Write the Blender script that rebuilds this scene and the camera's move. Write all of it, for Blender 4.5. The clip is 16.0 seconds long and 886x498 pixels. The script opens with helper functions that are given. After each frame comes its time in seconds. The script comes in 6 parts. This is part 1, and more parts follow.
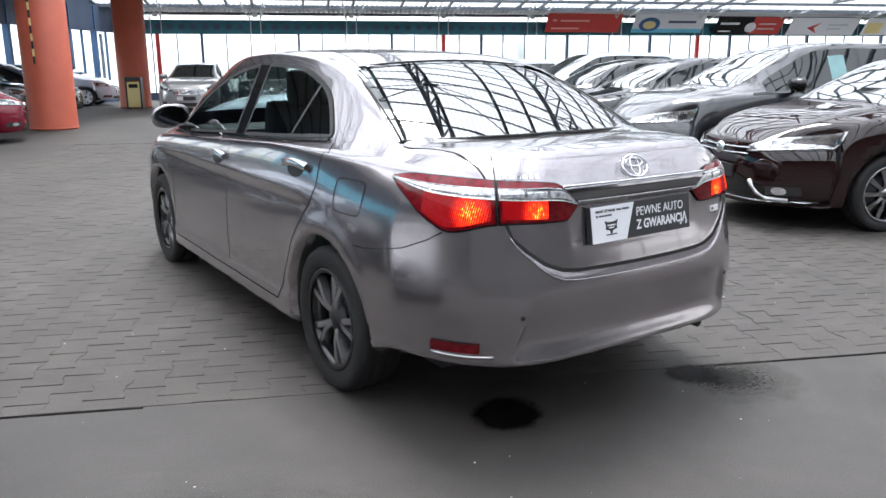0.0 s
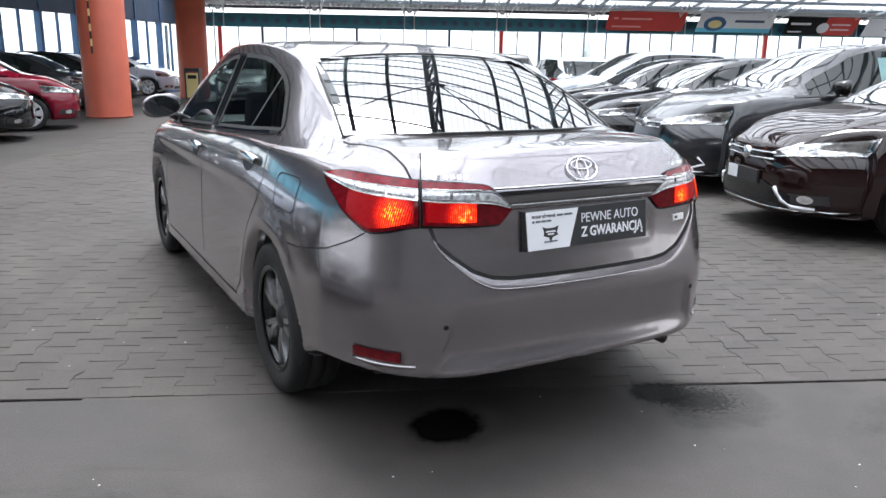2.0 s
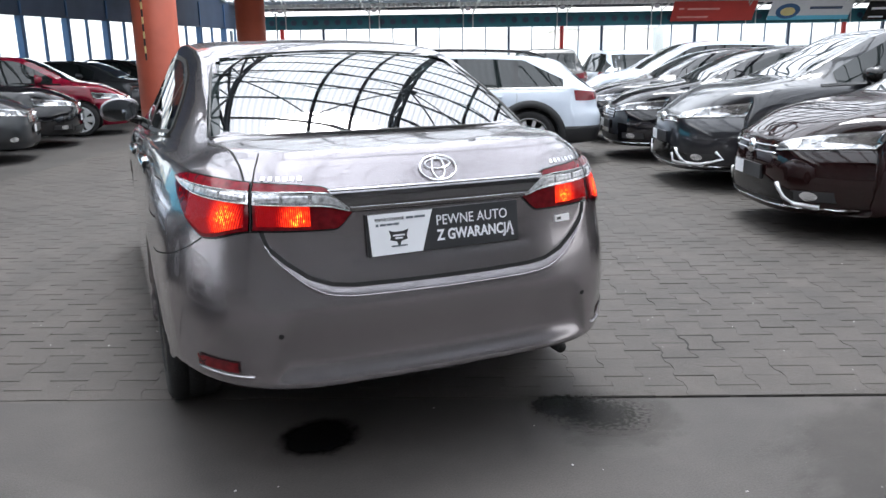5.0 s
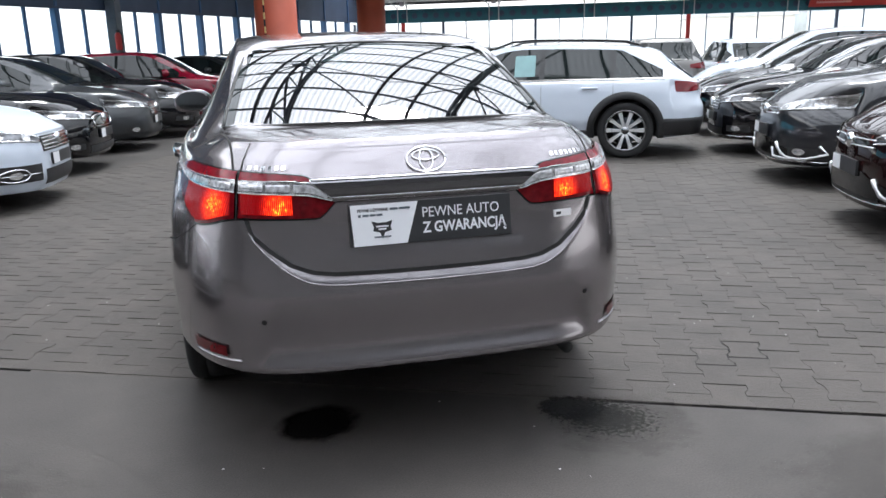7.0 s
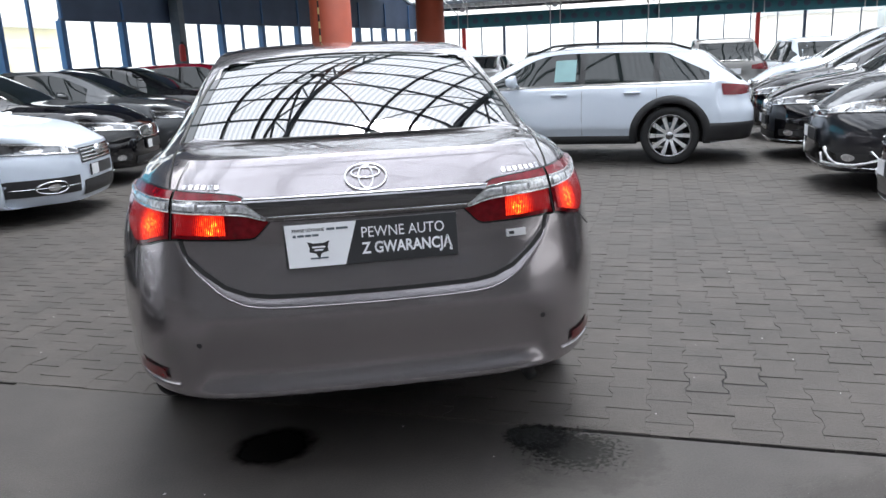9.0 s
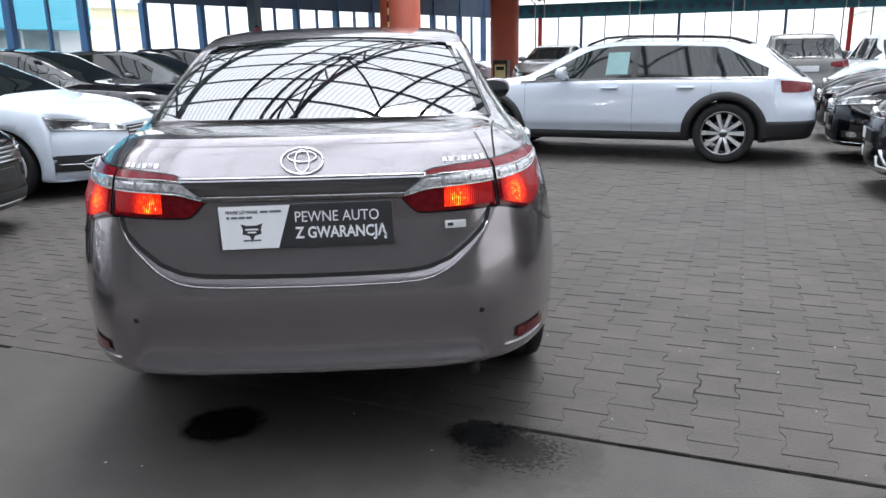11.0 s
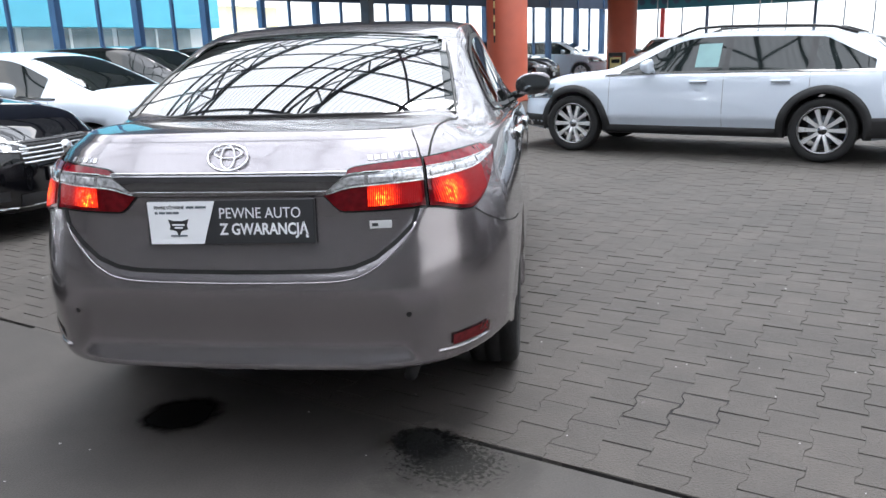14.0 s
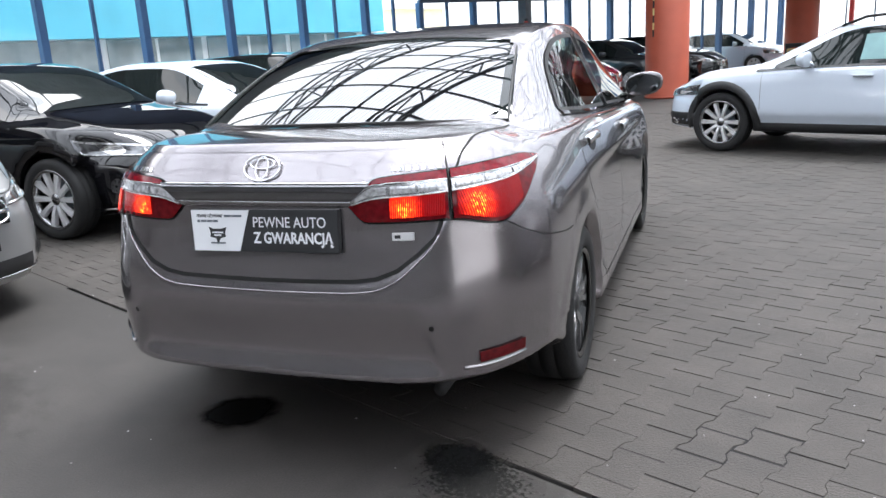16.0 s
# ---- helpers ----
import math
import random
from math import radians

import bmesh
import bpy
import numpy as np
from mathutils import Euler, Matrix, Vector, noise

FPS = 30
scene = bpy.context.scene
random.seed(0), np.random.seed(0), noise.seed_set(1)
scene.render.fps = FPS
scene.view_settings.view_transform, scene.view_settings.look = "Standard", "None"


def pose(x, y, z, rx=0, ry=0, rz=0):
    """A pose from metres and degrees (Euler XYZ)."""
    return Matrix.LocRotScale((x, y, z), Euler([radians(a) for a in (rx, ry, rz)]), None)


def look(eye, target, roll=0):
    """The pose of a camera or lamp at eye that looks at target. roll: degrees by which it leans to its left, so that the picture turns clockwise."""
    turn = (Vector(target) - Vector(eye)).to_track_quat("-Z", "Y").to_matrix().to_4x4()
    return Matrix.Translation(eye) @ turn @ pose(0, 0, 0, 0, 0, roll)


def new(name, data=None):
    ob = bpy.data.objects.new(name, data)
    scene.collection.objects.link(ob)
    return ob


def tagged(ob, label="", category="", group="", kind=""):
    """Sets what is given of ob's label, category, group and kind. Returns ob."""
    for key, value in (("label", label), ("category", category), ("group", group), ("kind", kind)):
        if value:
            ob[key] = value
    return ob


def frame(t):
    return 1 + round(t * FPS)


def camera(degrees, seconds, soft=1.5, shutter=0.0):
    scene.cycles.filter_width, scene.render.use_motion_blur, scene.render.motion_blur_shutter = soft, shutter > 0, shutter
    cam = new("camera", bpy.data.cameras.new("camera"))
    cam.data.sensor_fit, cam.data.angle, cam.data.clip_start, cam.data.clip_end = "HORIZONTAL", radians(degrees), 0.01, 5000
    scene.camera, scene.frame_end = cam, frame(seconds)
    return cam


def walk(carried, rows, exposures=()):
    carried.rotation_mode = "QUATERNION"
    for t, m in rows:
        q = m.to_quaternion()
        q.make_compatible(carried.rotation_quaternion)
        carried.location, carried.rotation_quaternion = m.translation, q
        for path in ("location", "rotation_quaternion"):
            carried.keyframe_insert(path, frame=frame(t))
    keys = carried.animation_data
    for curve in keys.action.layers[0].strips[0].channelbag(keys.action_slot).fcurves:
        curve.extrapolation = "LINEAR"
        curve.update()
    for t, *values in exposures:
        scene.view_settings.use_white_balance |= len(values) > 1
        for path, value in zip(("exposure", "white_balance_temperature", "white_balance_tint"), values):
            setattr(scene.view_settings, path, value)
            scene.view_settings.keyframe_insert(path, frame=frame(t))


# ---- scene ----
cam = camera(59.9, 16.0)
PATH = [
    (0, (-2.185, -1.922, 1.374), (-1.11, -0.301, 0.908), -0.2),
    (0.5, (-2.067, -1.982, 1.373), (-1.057, -0.317, 0.914), 0.3),
    (1, (-1.946, -2.007, 1.367), (-0.972, -0.323, 0.903), 0.5),
    (1.5, (-1.832, -2.019, 1.364), (-0.867, -0.329, 0.903), 0.6),
    (2, (-1.714, -2.037, 1.363), (-0.775, -0.336, 0.888), 0.8),
    (2.5, (-1.579, -2.069, 1.356), (-0.659, -0.363, 0.866), 0.1),
    (3, (-1.439, -2.124, 1.359), (-0.57, -0.39, 0.869), -0.3),
    (3.5, (-1.319, -2.187, 1.359), (-0.523, -0.416, 0.878), -0.5),
    (4, (-1.206, -2.219, 1.355), (-0.415, -0.445, 0.878), -0.0),
    (4.2, (-1.152, -2.22, 1.349), (-0.345, -0.452, 0.875), -0.0),
    (6.3, (-0.687, -2.312, 1.351), (-0.142, -0.452, 0.859), -1.6),
    (6.5, (-0.637, -2.322, 1.346), (-0.128, -0.452, 0.853), -1.3),
    (7, (-0.531, -2.353, 1.335), (-0.08, -0.468, 0.842), -1.4),
    (7.5, (-0.43, -2.333, 1.338), (0.031, -0.453, 0.834), -1.2),
    (8, (-0.318, -2.304, 1.326), (0.113, -0.417, 0.822), -1.3),
    (8.5, (-0.226, -2.284, 1.34), (0.158, -0.386, 0.843), -1.5),
    (9, (-0.108, -2.301, 1.344), (0.167, -0.378, 0.868), -2.5),
    (9.2, (-0.052, -2.353, 1.357), (0.186, -0.423, 0.891), -2.0),
    (11.5, (0.401, -2.287, 1.319), (0.468, -0.354, 0.811), -1.4),
    (12, (0.477, -2.272, 1.33), (0.522, -0.34, 0.816), -2.0),
    (12.5, (0.624, -2.278, 1.325), (0.554, -0.345, 0.816), -2.7),
    (13, (0.765, -2.273, 1.321), (0.614, -0.344, 0.815), -1.9),
    (13.5, (0.858, -2.244, 1.314), (0.654, -0.319, 0.813), -1.9),
    (14, (0.945, -2.191, 1.311), (0.702, -0.271, 0.807), -1.7),
    (14.5, (1.028, -2.134, 1.315), (0.724, -0.224, 0.805), -1.6),
    (15, (1.092, -2.091, 1.315), (0.664, -0.205, 0.807), -2.8),
    (15.5, (1.211, -2.045, 1.318), (0.644, -0.194, 0.817), -3.4),
    (16, (1.349, -2.017, 1.325), (0.688, -0.194, 0.832), -3.3),
]
walk(cam, [(t, look(eye, target, roll)) for t, eye, target, roll in PATH], [(0.0, 2.34), (4.0, 2.22), (9.0, 2.01), (12.0, 2.0), (13.5, 2.14), (16.0, 2.26)])

# ---- light ----
HALL = pose(0, 0, 0, 0, 0, -23.7)     # u runs along the paving joint, v away from the camera's start

world = bpy.data.worlds.new("overcast_sky")
scene.world = world
world.use_nodes = True
wn = world.node_tree.nodes
wl = world.node_tree.links
sky = wn.new("ShaderNodeTexSky")
sky.sky_type = "NISHITA"
sky.sun_disc = False
sky.sun_elevation, sky.sun_rotation = radians(69), radians(23)
grey = wn.new("ShaderNodeHueSaturation")
grey.inputs["Saturation"].default_value = 0.18
wl.new(sky.outputs[0], grey.inputs["Color"])
# an overcast dome, brightest overhead, over the clear-sky colours
tc = wn.new("ShaderNodeTexCoord")
sep = wn.new("ShaderNodeSeparateXYZ")
wl.new(tc.outputs["Generated"], sep.inputs[0])
dome = wn.new("ShaderNodeMapRange")
dome.inputs["To Min"].default_value, dome.inputs["To Max"].default_value = 1 / 3, 1.0
wl.new(sep.outputs["Z"], dome.inputs["Value"])
cloud = wn.new("ShaderNodeVectorMath")
cloud.operation = "SCALE"
cloud.inputs[0].default_value = (7.8, 7.9, 8.25)
wl.new(dome.outputs[0], cloud.inputs["Scale"])
both = wn.new("ShaderNodeMixRGB")
both.inputs["Fac"].default_value = 0.85
wl.new(grey.outputs[0], both.inputs[1])
wl.new(cloud.outputs[0], both.inputs[2])
wl.new(both.outputs[0], wn["Background"].inputs["Color"])
wn["Background"].inputs["Strength"].default_value = 0.15
sun_data = bpy.data.lights.new("sun", "SUN")
sun_data.energy, sun_data.angle, sun_data.color = 1.5, radians(25), (1.0, 0.97, 0.93)
sun = new("sun", sun_data)
sun.matrix_basis = look((3, 7, 20), (0, 0, 0))


# ---- materials ----
def material(name, color, rough=0.5, metal=0.0, coat=0.0, vary=0.08, scale=6.0, bump=0.0, bump_scale=60.0, emit=None, power=0.0, spec=0.5):
    """A principled surface whose colour and gloss wander at two scales."""
    m = bpy.data.materials.new(name)
    m.use_nodes = True
    nt = m.node_tree
    b = nt.nodes["Principled BSDF"]
    b.inputs["Roughness"].default_value = rough
    b.inputs["Metallic"].default_value = metal
    b.inputs["Coat Weight"].default_value = coat
    b.inputs["Coat Roughness"].default_value = 0.03
    b.inputs["Specular IOR Level"].default_value = spec
    co = nt.nodes.new("ShaderNodeTexCoord")
    big = nt.nodes.new("ShaderNodeTexNoise")
    big.inputs["Scale"].default_value = scale
    big.inputs["Detail"].default_value = 6.0
    nt.links.new(co.outputs["Object"], big.inputs["Vector"])
    ramp = nt.nodes.new("ShaderNodeValToRGB")
    ramp.color_ramp.elements[0].position, ramp.color_ramp.elements[1].position = 0.3, 0.7
    ramp.color_ramp.elements[0].color = (*[c * (1 - vary) for c in color], 1)
    ramp.color_ramp.elements[1].color = (*[min(1, c * (1 + vary)) for c in color], 1)
    nt.links.new(big.outputs["Fac"], ramp.inputs["Fac"])
    nt.links.new(ramp.outputs["Color"], b.inputs["Base Color"])
    if bump:
        fine = nt.nodes.new("ShaderNodeTexNoise")
        fine.inputs["Scale"].default_value = bump_scale
        fine.inputs["Detail"].default_value = 4.0
        nt.links.new(co.outputs["Object"], fine.inputs["Vector"])
        bn = nt.nodes.new("ShaderNodeBump")
        bn.inputs["Strength"].default_value = bump
        bn.inputs["Distance"].default_value = 0.01
        nt.links.new(fine.outputs["Fac"], bn.inputs["Height"])
        nt.links.new(bn.outputs["Normal"], b.inputs["Normal"])
    if emit:
        b.inputs["Emission Color"].default_value = (*emit, 1)
        b.inputs["Emission Strength"].default_value = power
    return m


def paint(name, color, metal=0.0, rough=0.35, coat_ior=1.65, veil=0.0):
    """Car paint: a flaked base under a clear coat."""
    m = material(name, color, rough, metal, 1.0, 0.03, 300.0)
    nt = m.node_tree
    b = nt.nodes["Principled BSDF"]
    co = nt.nodes["Texture Coordinate"]
    dust = nt.nodes.new("ShaderNodeTexNoise")
    dust.inputs["Scale"].default_value = 9.0
    dust.inputs["Detail"].default_value = 8.0
    nt.links.new(co.outputs["Object"], dust.inputs["Vector"])
    mr = nt.nodes.new("ShaderNodeMapRange")
    mr.inputs["To Min"].default_value, mr.inputs["To Max"].default_value = 0.008 + veil, 0.035 + veil
    nt.links.new(dust.outputs["Fac"], mr.inputs["Value"])
    nt.links.new(mr.outputs[0], b.inputs["Coat Roughness"])
    b.inputs["Coat IOR"].default_value = coat_ior
    b.inputs["Specular IOR Level"].default_value = 0.5 if metal else 0.0
    return m


def clear_glass(name, tint, gloss=0.05, haze=0.0, ribs=0.0):
    """Thin glass: sees through with a tint, mirrors more at a slant; ribs: the pitch of a corrugated sheet in metres."""
    m = bpy.data.materials.new(name)
    m.use_nodes = True
    nt = m.node_tree
    nt.nodes.remove(nt.nodes["Principled BSDF"])
    out = nt.nodes["Material Output"]
    tr = nt.nodes.new("ShaderNodeBsdfTransparent")
    tr.inputs["Color"].default_value = (*tint, 1)
    gl = nt.nodes.new("ShaderNodeBsdfGlossy")
    gl.inputs["Roughness"].default_value = 0.01 + haze
    lw = nt.nodes.new("ShaderNodeLayerWeight")
    lw.inputs["Blend"].default_value = 0.5
    pw = nt.nodes.new("ShaderNodeMath")
    pw.operation = "POWER"
    pw.inputs[1].default_value = 5.0
    ma = nt.nodes.new("ShaderNodeMath")
    ma.operation = "MULTIPLY_ADD"
    ma.inputs[1].default_value, ma.inputs[2].default_value = 1 - gloss, gloss
    mx = nt.nodes.new("ShaderNodeMixShader")
    nt.links.new(lw.outputs["Facing"], pw.inputs[0])
    nt.links.new(pw.outputs[0], ma.inputs[0])
    nt.links.new(ma.outputs[0], mx.inputs[0])
    nt.links.new(tr.outputs[0], mx.inputs[1])
    nt.links.new(gl.outputs[0], mx.inputs[2])
    nt.links.new(mx.outputs[0], out.inputs["Surface"])
    if ribs:
        co = nt.nodes.new("ShaderNodeTexCoord")
        wv = nt.nodes.new("ShaderNodeTexWave")
        wv.bands_direction = "X"
        wv.inputs["Scale"].default_value = 0.314 / ribs
        wv.inputs["Distortion"].default_value = 0.4
        no = nt.nodes.new("ShaderNodeTexNoise")
        no.inputs["Scale"].default_value = 0.35
        no.inputs["Detail"].default_value = 5.0
        mul = nt.nodes.new("ShaderNodeMath")
        mul.operation = "MULTIPLY"
        rp = nt.nodes.new("ShaderNodeValToRGB")
        rp.color_ramp.elements[0].position, rp.color_ramp.elements[1].position = 0.05, 0.4
        rp.color_ramp.elements[0].color = (*[0.80 * c for c in tint], 1)
        rp.color_ramp.elements[1].color = (*tint, 1)
        nt.links.new(co.outputs["Object"], wv.inputs["Vector"])
        nt.links.new(co.outputs["Object"], no.inputs["Vector"])
        nt.links.new(wv.outputs["Fac"], mul.inputs[0])
        nt.links.new(no.outputs["Fac"], mul.inputs[1])
        nt.links.new(mul.outputs[0], rp.inputs["Fac"])
        nt.links.new(rp.outputs["Color"], tr.inputs["Color"])
    return m


def lit_lens(name, at, reach, power, bands="X"):
    """A ribbed red lens lit from a bulb behind it at the place `at`."""
    m = material(name, (0.07, 0.002, 0.004), 0.15, 0.0, 0.12, 0.2, 30.0, spec=0.2)
    nt = m.node_tree
    b = nt.nodes["Principled BSDF"]
    co = nt.nodes["Texture Coordinate"]
    dist = nt.nodes.new("ShaderNodeVectorMath")
    dist.operation = "DISTANCE"
    dist.inputs[1].default_value = at
    nt.links.new(co.outputs["Object"], dist.inputs[0])
    fall = nt.nodes.new("ShaderNodeMapRange")
    fall.interpolation_type = "SMOOTHSTEP"
    fall.inputs["From Min"].default_value, fall.inputs["From Max"].default_value = 0.01, reach
    fall.inputs["To Min"].default_value, fall.inputs["To Max"].default_value = 1.0, 0.0
    nt.links.new(dist.outputs["Value"], fall.inputs["Value"])
    wv = nt.nodes.new("ShaderNodeTexWave")
    wv.bands_direction = bands
    wv.inputs["Scale"].default_value = 52.0
    wv.inputs["Distortion"].default_value = 1.2
    wv.inputs["Detail Scale"].default_value = 3.0
    nt.links.new(co.outputs["Object"], wv.inputs["Vector"])
    rib = nt.nodes.new("ShaderNodeMapRange")
    rib.inputs["From Min"].default_value, rib.inputs["From Max"].default_value = 0.25, 0.75
    rib.inputs["To Min"].default_value, rib.inputs["To Max"].default_value = 0.10, 1.0
    nt.links.new(wv.outputs["Fac"], rib.inputs["Value"])
    facet = nt.nodes.new("ShaderNodeTexVoronoi")
    facet.inputs["Scale"].default_value = 75.0
    nt.links.new(co.outputs["Object"], facet.inputs["Vector"])
    spot = nt.nodes.new("ShaderNodeMapRange")
    spot.inputs["From Min"].default_value, spot.inputs["From Max"].default_value = 0.1, 0.75
    spot.inputs["To Min"].default_value, spot.inputs["To Max"].default_value = 1.0, 0.45
    nt.links.new(facet.outputs["Distance"], spot.inputs["Value"])
    both = nt.nodes.new("ShaderNodeMath")
    both.operation = "MULTIPLY"
    nt.links.new(spot.outputs[0], both.inputs[0])
    nt.links.new(rib.outputs[0], both.inputs[1])
    mul = nt.nodes.new("ShaderNodeMath")
    mul.operation = "MULTIPLY"
    nt.links.new(fall.outputs[0], mul.inputs[0])
    nt.links.new(both.outputs[0], mul.inputs[1])
    hue = nt.nodes.new("ShaderNodeValToRGB")
    hue.color_ramp.elements[0].color = (0.60, 0.005, 0.006, 1)
    hue.color_ramp.elements[1].color = (1.0, 0.40, 0.03, 1)
    mid = hue.color_ramp.elements.new(0.55)
    mid.color = (1.0, 0.05, 0.006, 1)
    nt.links.new(mul.outputs[0], hue.inputs["Fac"])
    nt.links.new(hue.outputs["Color"], b.inputs["Emission Color"])
    st = nt.nodes.new("ShaderNodeMath")
    st.operation = "MULTIPLY_ADD"
    st.inputs[1].default_value, st.inputs[2].default_value = power, power * 0.055
    nt.links.new(mul.outputs[0], st.inputs[0])
    nt.links.new(st.outputs[0], b.inputs["Emission Strength"])
    bn = nt.nodes.new("ShaderNodeBump")
    bn.inputs["Strength"].default_value, bn.inputs["Distance"].default_value = 0.4, 0.003
    nt.links.new(wv.outputs["Fac"], bn.inputs["Height"])
    nt.links.new(bn.outputs["Normal"], b.inputs["Normal"])
    return m


